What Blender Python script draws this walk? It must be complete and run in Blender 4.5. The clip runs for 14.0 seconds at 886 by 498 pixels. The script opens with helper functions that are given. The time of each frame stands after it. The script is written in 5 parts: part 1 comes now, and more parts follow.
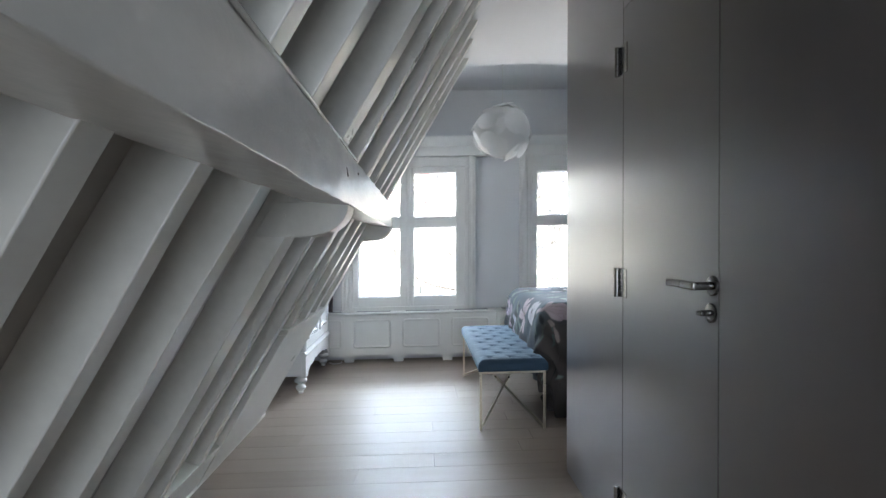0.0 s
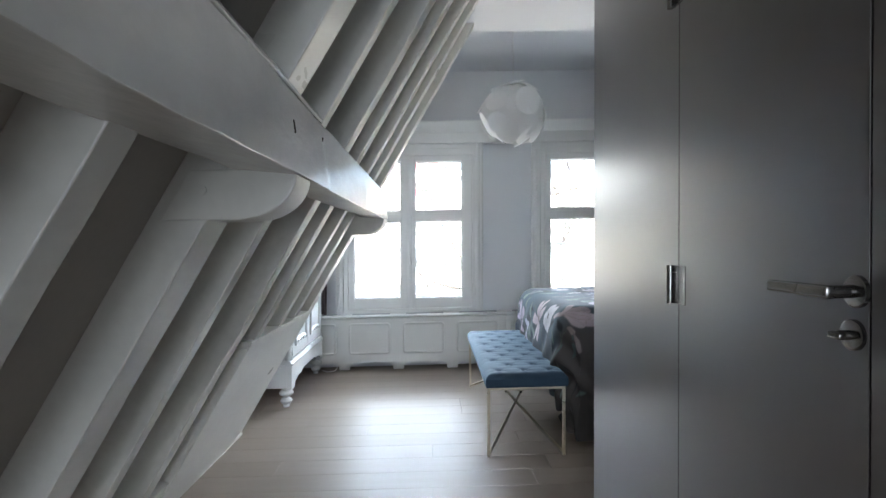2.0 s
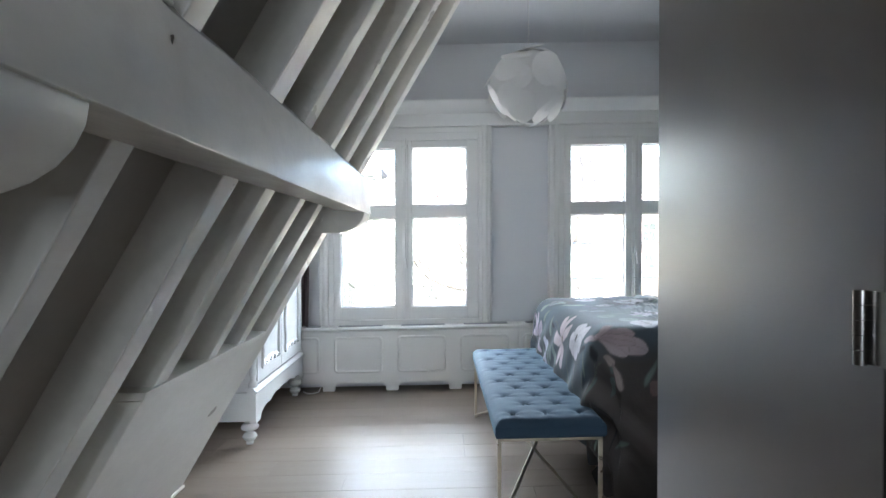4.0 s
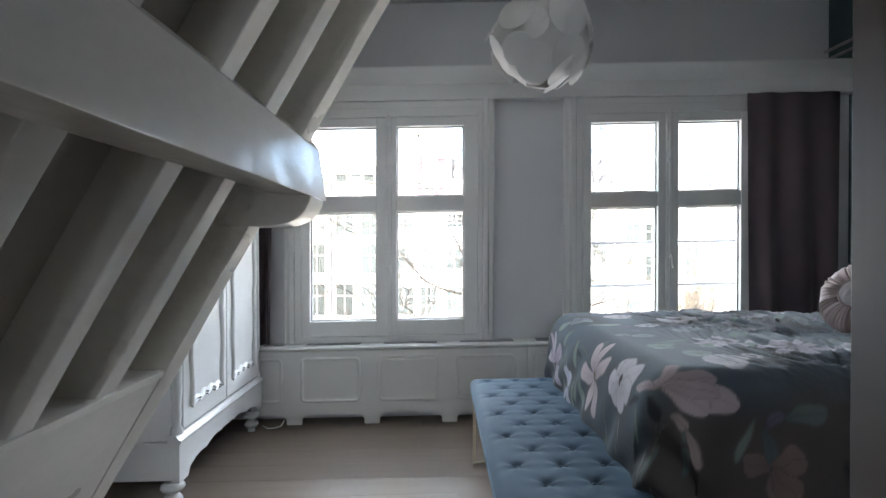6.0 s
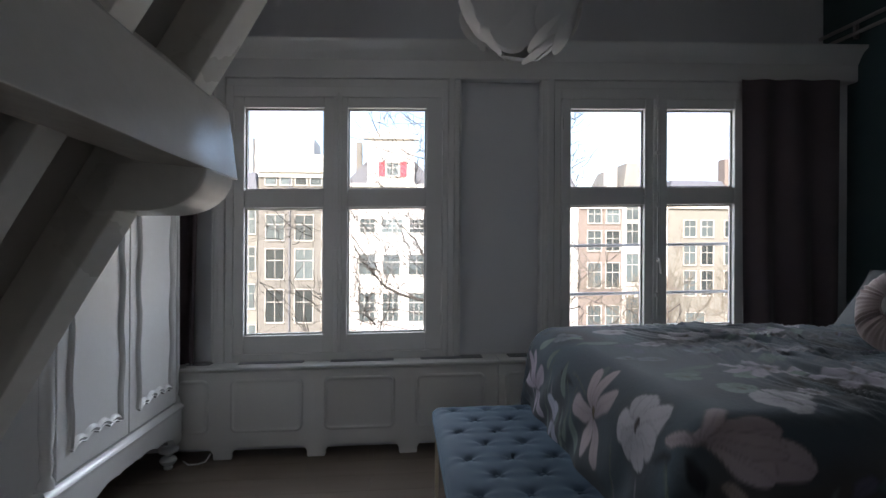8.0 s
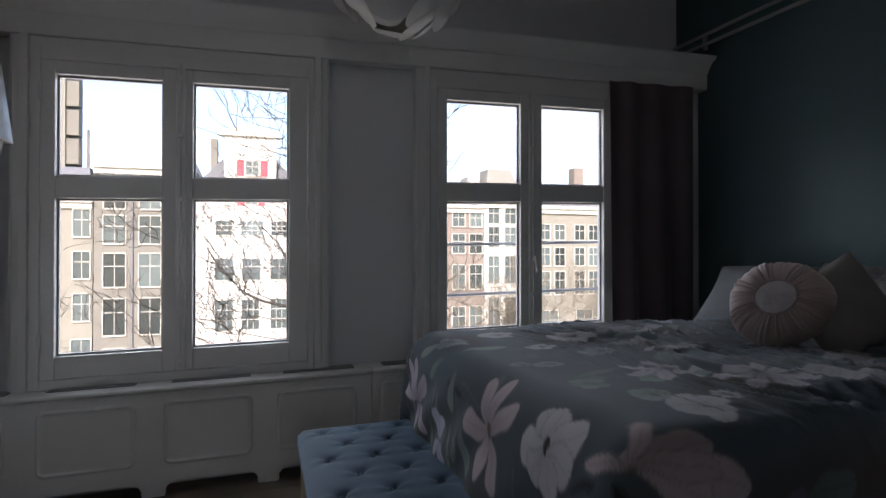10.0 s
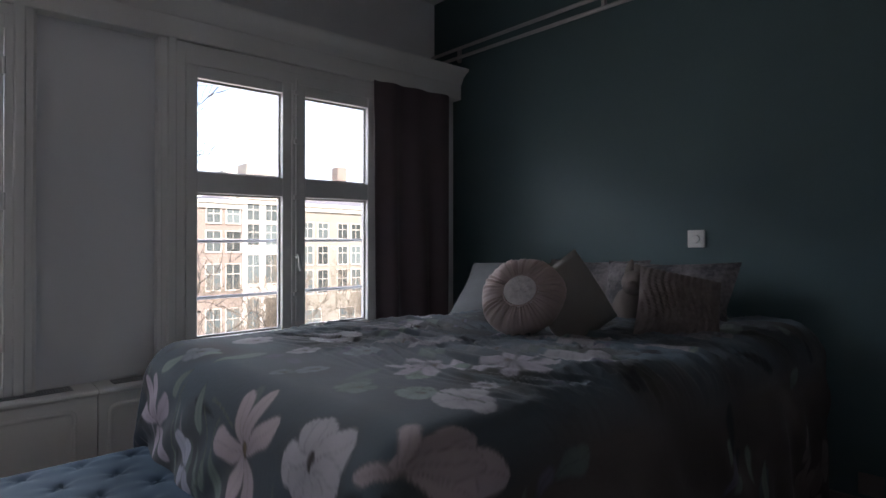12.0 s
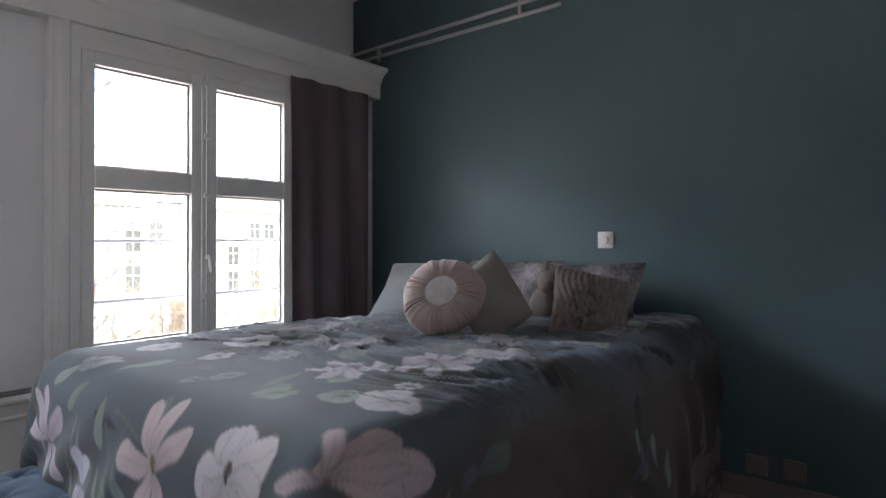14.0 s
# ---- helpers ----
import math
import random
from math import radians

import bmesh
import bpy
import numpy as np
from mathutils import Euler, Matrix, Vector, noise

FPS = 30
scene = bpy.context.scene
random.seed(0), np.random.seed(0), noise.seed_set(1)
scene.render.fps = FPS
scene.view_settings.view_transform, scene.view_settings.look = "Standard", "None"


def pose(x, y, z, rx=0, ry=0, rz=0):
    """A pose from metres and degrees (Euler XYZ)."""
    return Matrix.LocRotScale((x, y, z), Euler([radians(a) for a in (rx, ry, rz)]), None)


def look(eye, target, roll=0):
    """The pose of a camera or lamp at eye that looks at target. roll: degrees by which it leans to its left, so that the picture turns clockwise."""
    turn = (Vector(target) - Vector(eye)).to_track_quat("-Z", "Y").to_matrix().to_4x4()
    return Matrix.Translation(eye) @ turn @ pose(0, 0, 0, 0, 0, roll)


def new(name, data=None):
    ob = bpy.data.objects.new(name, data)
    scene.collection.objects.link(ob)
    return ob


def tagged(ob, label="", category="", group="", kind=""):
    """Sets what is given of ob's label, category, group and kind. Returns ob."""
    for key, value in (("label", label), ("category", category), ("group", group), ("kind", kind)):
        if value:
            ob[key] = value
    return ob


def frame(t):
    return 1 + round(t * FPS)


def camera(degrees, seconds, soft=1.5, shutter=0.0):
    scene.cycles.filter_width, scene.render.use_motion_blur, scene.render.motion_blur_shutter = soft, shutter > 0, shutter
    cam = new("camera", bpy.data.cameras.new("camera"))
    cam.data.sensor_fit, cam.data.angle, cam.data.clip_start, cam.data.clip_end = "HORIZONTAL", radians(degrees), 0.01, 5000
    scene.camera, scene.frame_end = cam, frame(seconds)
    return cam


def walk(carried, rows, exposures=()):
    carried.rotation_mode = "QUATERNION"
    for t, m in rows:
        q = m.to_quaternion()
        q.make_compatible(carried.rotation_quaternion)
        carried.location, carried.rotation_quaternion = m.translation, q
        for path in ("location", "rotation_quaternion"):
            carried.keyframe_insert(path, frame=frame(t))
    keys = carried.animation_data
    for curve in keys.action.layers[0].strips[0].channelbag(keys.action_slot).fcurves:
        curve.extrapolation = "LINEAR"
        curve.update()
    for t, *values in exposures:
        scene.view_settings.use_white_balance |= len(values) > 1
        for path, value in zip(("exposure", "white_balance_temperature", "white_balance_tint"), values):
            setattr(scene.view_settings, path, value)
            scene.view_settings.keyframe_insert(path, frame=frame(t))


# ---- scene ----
cam = camera(76.4, 14.0)
PATH = [
    (0, (-0.111, -0.014, 1.172), (-0.04, 1.985, 1.156), -0.0),
    (0.5, (-0.108, 0.059, 1.162), (-0.047, 2.058, 1.146), -0.0),
    (1, (-0.106, 0.162, 1.153), (-0.054, 2.161, 1.136), 0.0),
    (1.5, (-0.087, 0.313, 1.152), (-0.04, 2.312, 1.134), -0.1),
    (2, (-0.052, 0.506, 1.145), (-0.012, 2.505, 1.125), -0.1),
    (2.5, (-0.042, 0.706, 1.15), (-0.007, 2.706, 1.13), -0.0),
    (3, (-0.028, 0.901, 1.158), (0.0, 2.9, 1.136), -0.1),
    (3.2, (-0.018, 0.973, 1.157), (0.007, 2.973, 1.131), -0.1),
    (5.5, (0.051, 1.874, 1.145), (0.05, 3.874, 1.131), 0.1),
    (6, (0.073, 2.088, 1.139), (0.085, 4.087, 1.121), 0.0),
    (6.5, (0.098, 2.263, 1.117), (0.114, 4.263, 1.122), 0.1),
    (7, (0.098, 2.386, 1.12), (0.144, 4.386, 1.123), 0.2),
    (9.5, (0.106, 2.806, 1.095), (0.549, 4.756, 1.11), 0.2),
    (10, (0.111, 2.856, 1.089), (0.719, 4.761, 1.106), -0.0),
    (10.5, (0.121, 2.898, 1.079), (0.929, 4.728, 1.099), 0.1),
    (11, (0.143, 2.927, 1.081), (1.16, 4.649, 1.098), 0.0),
    (11.5, (0.155, 2.934, 1.087), (1.347, 4.54, 1.099), 0.0),
    (12, (0.152, 2.94, 1.085), (1.476, 4.438, 1.097), 0.0),
    (12.5, (0.142, 2.938, 1.092), (1.553, 4.355, 1.098), -0.1),
    (13, (0.142, 2.944, 1.091), (1.609, 4.303, 1.098), -0.0),
    (13.5, (0.145, 2.946, 1.09), (1.647, 4.267, 1.098), -0.0),
    (14, (0.144, 2.952, 1.086), (1.673, 4.241, 1.099), 0.0),
]
EXPOSURES = [(0, 4.42, 6250, 11), (3, 4.5, 6250, 11), (5.5, 4.05, 6400, 12), (6.5, 3.33, 6500, 13), (7, 2.9, 6500, 14), (9.5, 1.92, 6650, 19), (10.5, 2.3, 6650, 19), (11.5, 2.42, 6650, 20), (12.5, 2.66, 6700, 21), (13, 3.14, 6750, 19), (13.5, 3.5, 6850, 19), (14, 3.8, 6900, 20)]
walk(cam, [(t, look(eye, target, roll)) for t, eye, target, roll in PATH], EXPOSURES)

# ---- light ----
world = bpy.data.worlds.new("world")
scene.world = world
world.use_nodes = True
wn = world.node_tree.nodes
sky = wn.new("ShaderNodeTexSky")
sky.sky_type = "NISHITA"
sky.sun_disc = False
sky.dust_density = 2.0
sky.sun_elevation, sky.sun_rotation = radians(36), radians(200)
wn["Background"].inputs["Strength"].default_value = 0.105
world.node_tree.links.new(sky.outputs[0], wn["Background"].inputs["Color"])
sun = new("sun", bpy.data.lights.new("sun", "SUN"))
sun.data.energy, sun.data.angle, sun.data.color = 2.4, radians(0.5), (1.0, 0.965, 0.92)
sun.matrix_world = look((-8, -22, 17), (0, 0, 0))
# the bright sky over the street, standing in front of the windows, above the line of sight
sky_lamp = new("sky_light", bpy.data.lights.new("sky_light", "AREA"))
sky_lamp.data.shape, sky_lamp.data.size, sky_lamp.data.size_y = "RECTANGLE", 22.0, 2.0
sky_lamp.data.energy, sky_lamp.data.color = 335, (0.84, 0.93, 1.0)
sky_lamp.matrix_world = look((2.0, 14.5, 5.65), (2.0, 5.8, 1.2))
# unseen lamp added below windows and sight line for sunlight off quay and water
bounce_fill_lamp = new("quay_light", bpy.data.lights.new("quay_light", "AREA"))
bounce_fill_lamp.data.shape, bounce_fill_lamp.data.size, bounce_fill_lamp.data.size_y = "RECTANGLE", 20.0, 2.4
bounce_fill_lamp.data.energy, bounce_fill_lamp.data.color = 120, (1.0, 0.94, 0.85)
bounce_fill_lamp.matrix_world = look((1.5, 12.0, -2.2), (1.5, 5.8, 1.3))
# unseen daylight fill lamp in an opening added at the passage's far end
rear_fill_lamp = new("rear_light", bpy.data.lights.new("rear_light", "AREA"))
rear_fill_lamp.data.shape, rear_fill_lamp.data.size, rear_fill_lamp.data.size_y = "RECTANGLE", 1.0, 1.35
rear_fill_lamp.data.energy, rear_fill_lamp.data.color = 2.0, (0.84, 0.93, 1.0)
rear_fill_lamp.matrix_world = look((-0.05, -1.80, 1.43), (-0.05, 3, 1.2))

# ---- helpers of this scene ----
LEAN_K = 0.02          # the old house leans: everything rises to the right by this much
ORIGIN = {}


def lean(x):
    return LEAN_K * x


def thing(name, at, label="", category="", group="", kind=""):
    """An Empty at the base of a thing."""
    ob = new(name)
    ob.empty_display_size = 0.1
    ob.location = (at[0], at[1], at[2] + lean(at[0]))
    ORIGIN[ob.name] = Vector(at)
    return tagged(ob, label, category, group, kind)


def weigh_normals(me):
    """Large faces keep their flat shading; only the narrow bevels between them turn."""
    me.set_sharp_from_angle(angle=radians(180))
    at = [[] for v in me.vertices]
    for f in me.polygons:
        for i in f.vertices:
            at[i].append((f.normal.copy(), f.area))
    out = []
    for f in me.polygons:
        n0 = f.normal.copy()
        for i in f.vertices:
            n = Vector()
            for m, a in at[i]:
                if n0.dot(m) > 0.62:
                    n += m * a
            out.append(n.normalized() if n.length > 1e-12 else n0)
    me.normals_split_custom_set(out)


def finish(ob, bm, material, smooth):
    me = ob.data
    bmesh.ops.recalc_face_normals(bm, faces=bm.faces)
    if smooth:
        for f in bm.faces:
            f.smooth = True
    bm.to_mesh(me)
    bm.free()
    if smooth:
        me.set_sharp_from_angle(angle=radians(26))
        if len(me.polygons) < 5000:
            weigh_normals(me)
    if material:
        me.materials.append(material)


def part(name, bm, material, parent, label="", smooth=True, kind=""):
    """One mesh, given in room coordinates, under a thing or a part."""
    o = ORIGIN[parent.name]
    for v in bm.verts:
        v.co = Vector((v.co.x - o.x, v.co.y - o.y, v.co.z - o.z + lean(v.co.x - o.x)))
    ob = new(name, bpy.data.meshes.new(name))
    finish(ob, bm, material, smooth)
    ob.parent = parent
    ORIGIN[ob.name] = o
    return tagged(ob, label, "", "", kind)


def solid(name, bm, material, label="", category="", kind="", group="", smooth=True):
    """One top-level mesh, given in room coordinates."""
    for v in bm.verts:
        v.co.z += lean(v.co.x)
    ob = new(name, bpy.data.meshes.new(name))
    finish(ob, bm, material, smooth)
    ORIGIN[ob.name] = Vector((0, 0, 0))
    return tagged(ob, label, category, group, kind)


def box(x0, x1, y0, y1, z0, z1, bevel=0.0, bm=None, seg=2):
    bm2 = bmesh.new()
    bmesh.ops.create_cube(bm2, size=1)
    for v in bm2.verts:
        v.co = Vector(((x0 + x1) / 2 + v.co.x * (x1 - x0), (y0 + y1) / 2 + v.co.y * (y1 - y0), (z0 + z1) / 2 + v.co.z * (z1 - z0)))
    if bevel:
        bmesh.ops.bevel(bm2, geom=bm2.edges[:], offset=bevel, segments=seg, affect="EDGES", profile=0.5)
    return join(bm, bm2)


def join(bm, other):
    if bm is None:
        return other
    me = bpy.data.meshes.new("tmp")
    other.to_mesh(me)
    other.free()
    bm.from_mesh(me)
    bpy.data.meshes.remove(me)
    return bm


def prism(outline, axis, a, b, bevel=0.0, bm=None):
    """An outline of pairs swept along an axis from a to b. Pairs are (x,z) for axis y, (y,z) for axis x, (x,y) for axis z."""
    bm2 = bmesh.new()

    def place(p, s):
        return {"y": (p[0], s, p[1]), "x": (s, p[0], p[1]), "z": (p[0], p[1], s)}[axis]
    n = len(outline)
    lo = [bm2.verts.new(place(p, a)) for p in outline]
    hi = [bm2.verts.new(place(p, b)) for p in outline]
    bm2.faces.new(lo)
    bm2.faces.new(hi[::-1])
    for i in range(n):
        bm2.faces.new((lo[i], hi[i], hi[(i + 1) % n], lo[(i + 1) % n]))
    bmesh.ops.recalc_face_normals(bm2, faces=bm2.faces)
    if bevel:
        bmesh.ops.bevel(bm2, geom=[e for e in bm2.edges], offset=bevel, segments=2, affect="EDGES", profile=0.5)
    return join(bm, bm2)


def rod(p, q, r, sides=10, bm=None, r2=None):
    p, q = Vector(p), Vector(q)
    bm2 = bmesh.new()
    bmesh.ops.create_cone(bm2, cap_ends=True, segments=sides, radius1=r, radius2=r if r2 is None else r2, depth=(q - p).length)
    m = Matrix.Translation((p + q) / 2) @ (q - p).to_track_quat("Z", "Y").to_matrix().to_4x4()
    bm2.transform(m)
    return join(bm, bm2)


def lathe(profile, at, axis=None, sides=24, bm=None):
    """A profile of (radius, height) turned round the z axis, at a place."""
    bm2 = bmesh.new()
    rings = []
    for r, h in profile:
        rings.append([bm2.verts.new((r * math.cos(2 * math.pi * i / sides), r * math.sin(2 * math.pi * i / sides), h)) for i in range(sides)])
    for a, b in zip(rings, rings[1:]):
        for i in range(sides):
            bm2.faces.new((a[i], a[(i + 1) % sides], b[(i + 1) % sides], b[i]))
    bm2.faces.new(rings[0][::-1])
    bm2.faces.new(rings[-1])
    m = Matrix.Translation(at)
    if axis:
        m = m @ Vector(axis).to_track_quat("Z", "Y").to_matrix().to_4x4()
    bm2.transform(m)
    return join(bm, bm2)


# ---- materials ----
def material(name, colour, rough=0.6, metal=0.0, second=None, scale=6.0, fine=120.0, bump=0.15, bump_scale=None, coat=0.0, stretch=(1, 1, 1), contrast=0.5, spec=0.5):
    """A painted or plain surface with cloudy variation at two scales and a fine relief."""
    m = bpy.data.materials.new(name)
    m.use_nodes = True
    nt = m.node_tree
    n, l = nt.nodes, nt.links
    b = n["Principled BSDF"]
    tc = n.new("ShaderNodeTexCoord")
    mp = n.new("ShaderNodeMapping")
    mp.inputs["Scale"].default_value = stretch
    l.new(tc.outputs["Object"], mp.inputs[0])
    big = n.new("ShaderNodeTexNoise")
    big.inputs["Scale"].default_value, big.inputs["Detail"].default_value = scale, 5
    l.new(mp.outputs[0], big.inputs["Vector"])
    small = n.new("ShaderNodeTexNoise")
    small.inputs["Scale"].default_value, small.inputs["Detail"].default_value = fine, 3
    l.new(mp.outputs[0], small.inputs["Vector"])
    ramp = n.new("ShaderNodeValToRGB")
    c2 = second or tuple(c * 0.86 for c in colour)
    ramp.color_ramp.elements[0].position, ramp.color_ramp.elements[1].position = 0.5 - contrast * 0.4, 0.5 + contrast * 0.4
    ramp.color_ramp.elements[0].color, ramp.color_ramp.elements[1].color = (*c2, 1), (*colour, 1)
    mixf = n.new("ShaderNodeMath")
    mixf.operation = "MULTIPLY_ADD"
    mixf.inputs[1].default_value, mixf.inputs[2].default_value = 0.3, 0.0
    l.new(small.outputs[0], mixf.inputs[0])
    add = n.new("ShaderNodeMath")
    add.operation = "MULTIPLY_ADD"
    add.inputs[1].default_value = 0.7
    l.new(big.outputs[0], add.inputs[0])
    l.new(mixf.outputs[0], add.inputs[2])
    l.new(add.outputs[0], ramp.inputs[0])
    l.new(ramp.outputs[0], b.inputs["Base Color"])
    rr = n.new("ShaderNodeMapRange")
    rr.inputs["To Min"].default_value, rr.inputs["To Max"].default_value = max(0.02, rough - 0.08), min(1, rough + 0.08)
    l.new(big.outputs[0], rr.inputs[0])
    l.new(rr.outputs[0], b.inputs["Roughness"])
    b.inputs["Metallic"].default_value, b.inputs["Coat Weight"].default_value, b.inputs["Coat Roughness"].default_value = metal, coat, 0.3
    b.inputs["Specular IOR Level"].default_value = spec
    if bump:
        bp = n.new("ShaderNodeBump")
        bp.inputs["Strength"].default_value, bp.inputs["Distance"].default_value = bump, 0.004
        src = small
        if bump_scale:
            src = n.new("ShaderNodeTexNoise")
            src.inputs["Scale"].default_value, src.inputs["Detail"].default_value = bump_scale, 6
            l.new(mp.outputs[0], src.inputs["Vector"])
        l.new(src.outputs[0], bp.inputs["Height"])
        l.new(bp.outputs[0], b.inputs["Normal"])
    return m


BEAM_PAINT = material("beam_paint", (0.72, 0.70, 0.65), 0.30, spec=0.6, second=(0.60, 0.58, 0.53), scale=4, fine=40, bump=0.5, bump_scale=16, stretch=(1, 0.5, 1))
PURLIN_PAINT = material("purlin_paint", (0.74, 0.72, 0.67), 0.24, spec=0.75, contrast=1.0, second=(0.60, 0.58, 0.54), scale=5, fine=40, bump=1.0, bump_scale=13, stretch=(1, 0.45, 1))
CRACK_SHADE = material("crack_shade", (0.09, 0.075, 0.06), 0.9, scale=20, fine=90, bump=0.6)
# white board paint, darkened: shade between the rafters is in this colour
SHADED_BOARD_PAINT = material("shaded_board_paint", (0.427, 0.402, 0.364), 0.5, second=(0.375, 0.352, 0.320), scale=2.5, fine=60, bump=0.15, bump_scale=8)
WHITE_PAINT = material("white_paint", (0.76, 0.76, 0.75), 0.36, second=(0.71, 0.71, 0.69), scale=3, fine=80, bump=0.08, bump_scale=20)
WHITE_GLOSS = material("white_gloss", (0.78, 0.79, 0.79), 0.22, second=(0.74, 0.75, 0.74), scale=4, fine=60, bump=0.12, bump_scale=14)
WALL_PAINT = material("wall_paint", (0.72, 0.73, 0.75), 0.7, second=(0.68, 0.69, 0.71), scale=1.5, fine=150, bump=0.12)
CEILING_PAINT = material("ceiling_paint", (0.72, 0.73, 0.75), 0.8, second=(0.68, 0.69, 0.71), scale=1.2, fine=150, bump=0.1)
TEAL = material("teal_paint", (0.070, 0.122, 0.132), 0.60, spec=0.4, second=(0.062, 0.107, 0.117), scale=1.8, fine=120, bump=0.10)
DARK_DOOR = material("dark_satin", (0.088, 0.075, 0.072), 0.30, coat=0.9, second=(0.080, 0.068, 0.065), scale=2, fine=30, bump=0, contrast=1.2)
rough_range = next(k for k in DARK_DOOR.node_tree.nodes if k.type == "MAP_RANGE")
rough_range.inputs["To Min"].default_value, rough_range.inputs["To Max"].default_value = 0.29, 0.32
CHROME = material("chrome", (0.30, 0.29, 0.28), 0.2, metal=1.0, scale=20, bump=0.02)
OAK = material("oak", (0.285, 0.236, 0.198), 0.45, spec=0.2, second=(0.238, 0.190, 0.155), scale=3, fine=50, bump=0.06, stretch=(0.35, 6, 1))
SUBFLOOR = material("subfloor", (0.10, 0.08, 0.06), 0.8, scale=3)
VELVET = material("blue_velvet", (0.030, 0.066, 0.110), 0.8, second=(0.022, 0.050, 0.088), scale=7, fine=250, bump=0.12)
BRASS = material("pale_brass", (0.66, 0.58, 0.46), 0.3, metal=1.0, scale=20, bump=0.02)
CURTAIN = material("plum_curtain", (0.130, 0.098, 0.108), 0.8, second=(0.105, 0.079, 0.088), scale=5, fine=300, bump=0.15)
GREY_CLOTH = material("grey_cloth", (0.10, 0.10, 0.105), 0.9, fine=300, bump=0.3)
LINEN = material("linen", (0.5, 0.5, 0.5), 0.9, fine=300, bump=0.3)
GREY_METAL = material("grey_metal", (0.42, 0.43, 0.45), 0.45, metal=0.6, bump=0.02)
DARK_METAL = material("dark_metal", (0.05, 0.05, 0.055), 0.5, metal=0.4, bump=0.02)
PIPE_PAINT = material("pipe_paint", (0.42, 0.41, 0.42), 0.4, bump=0.03)
SKIRT_PAINT = material("skirting_paint", (0.17, 0.15, 0.155), 0.5, bump=0.05)
PLASTIC = material("white_plastic", (0.72, 0.72, 0.70), 0.3, scale=8, bump=0.02)
GREY_PILLOW = material("grey_pillow", (0.185, 0.20, 0.21), 0.9, second=(0.15, 0.16, 0.17), scale=12, fine=220, bump=0.35, bump_scale=40)
OLIVE_CLOTH = material("olive_cloth", (0.25, 0.24, 0.228), 0.95, fine=280, bump=0.3)
KNIT = material("taupe_knit", (0.17, 0.142, 0.138), 0.95, second=(0.125, 0.104, 0.10), scale=20, fine=240, bump=0.5)
PINK_VELVET = material("pink_velvet", (0.42, 0.34, 0.325), 0.8, second=(0.36, 0.29, 0.28), scale=10, fine=260, bump=0.15)
SATIN = material("satin", (0.60, 0.58, 0.58), 0.32, second=(0.40, 0.39, 0.40), scale=22, fine=120, bump=0.3, bump_scale=26)
PLUSH = material("plush", (0.13, 0.11, 0.10), 0.95, fine=200, bump=0.5)
TAN_BRICK = material("tan_brick", (0.225, 0.212, 0.176), 0.9, second=(0.180, 0.170, 0.142), scale=1.2, fine=12, bump=0)
BROWN_BRICK = material("brown_brick", (0.175, 0.165, 0.142), 0.9, second=(0.142, 0.134, 0.115), scale=1.0, fine=12, bump=0)
PINK_BRICK = material("pink_brick", (0.205, 0.168, 0.143), 0.9, second=(0.168, 0.138, 0.117), scale=1.2, fine=12, bump=0)
WHITE_WALL = material("white_render", (0.60, 0.58, 0.53), 0.9, second=(0.52, 0.50, 0.455), scale=0.8, fine=9, bump=0)
CREAM = material("cream_paint", (0.52, 0.50, 0.44), 0.6, scale=2, fine=20, bump=0)
SLATE = material("slate", (0.12, 0.125, 0.14), 0.7, scale=2, fine=20, bump=0)
ROOF_TILE = material("roof_tile", (0.27, 0.255, 0.22), 0.8, second=(0.10, 0.095, 0.085), scale=3, fine=14, bump=0, stretch=(4, 1, 1))
RED_SHUTTER = material("red_shutter", (0.42, 0.05, 0.07), 0.5, scale=3, bump=0)
ASPHALT = material("paving", (0.29, 0.28, 0.26), 0.85, scale=0.5, fine=6, bump=0)
BARK = material("bark", (0.055, 0.048, 0.04), 0.9, scale=4, fine=30, bump=0.3)
BARK_PALE = material("pale_bark", (0.16, 0.135, 0.10), 0.9, scale=4, fine=30, bump=0.3)
SUN_BLOCK = material("sun_block", (0.30, 0.27, 0.24), 0.9, scale=1, fine=10, bump=0)
FAR_GLASS = material("far_window_glass", (0.055, 0.068, 0.068), 0.15, spec=0.2, scale=0.6, fine=3, bump=0)


def random_by_object(m, low, high):
    """Shift the brightness of every object that wears the material a little."""
    nt = m.node_tree
    b = nt.nodes["Principled BSDF"]
    src = b.inputs["Base Color"].links[0].from_socket
    info = nt.nodes.new("ShaderNodeObjectInfo")
    rng = nt.nodes.new("ShaderNodeMapRange")
    rng.inputs["To Min"].default_value, rng.inputs["To Max"].default_value = low, high
    mul = nt.nodes.new("ShaderNodeVectorMath")
    mul.operation = "SCALE"
    nt.links.new(info.outputs["Random"], rng.inputs[0])
    nt.links.new(src, mul.inputs[0])
    nt.links.new(rng.outputs[0], mul.inputs["Scale"])
    nt.links.new(mul.outputs[0], b.inputs["Base Color"])


random_by_object(OAK, 0.92, 1.07)
random_by_object(FAR_GLASS, 0.5, 2.6)


def cloth_sheen(m, weight, tint):
    b = m.node_tree.nodes["Principled BSDF"]
    b.inputs["Sheen Weight"].default_value, b.inputs["Sheen Roughness"].default_value = weight, 0.4
    b.inputs["Sheen Tint"].default_value = (*tint, 1)


cloth_sheen(VELVET, 0.32, (0.40, 0.62, 0.78))
cloth_sheen(PINK_VELVET, 0.4, (0.9, 0.8, 0.78))
cloth_sheen(CURTAIN, 0.45, (0.6, 0.52, 0.56))

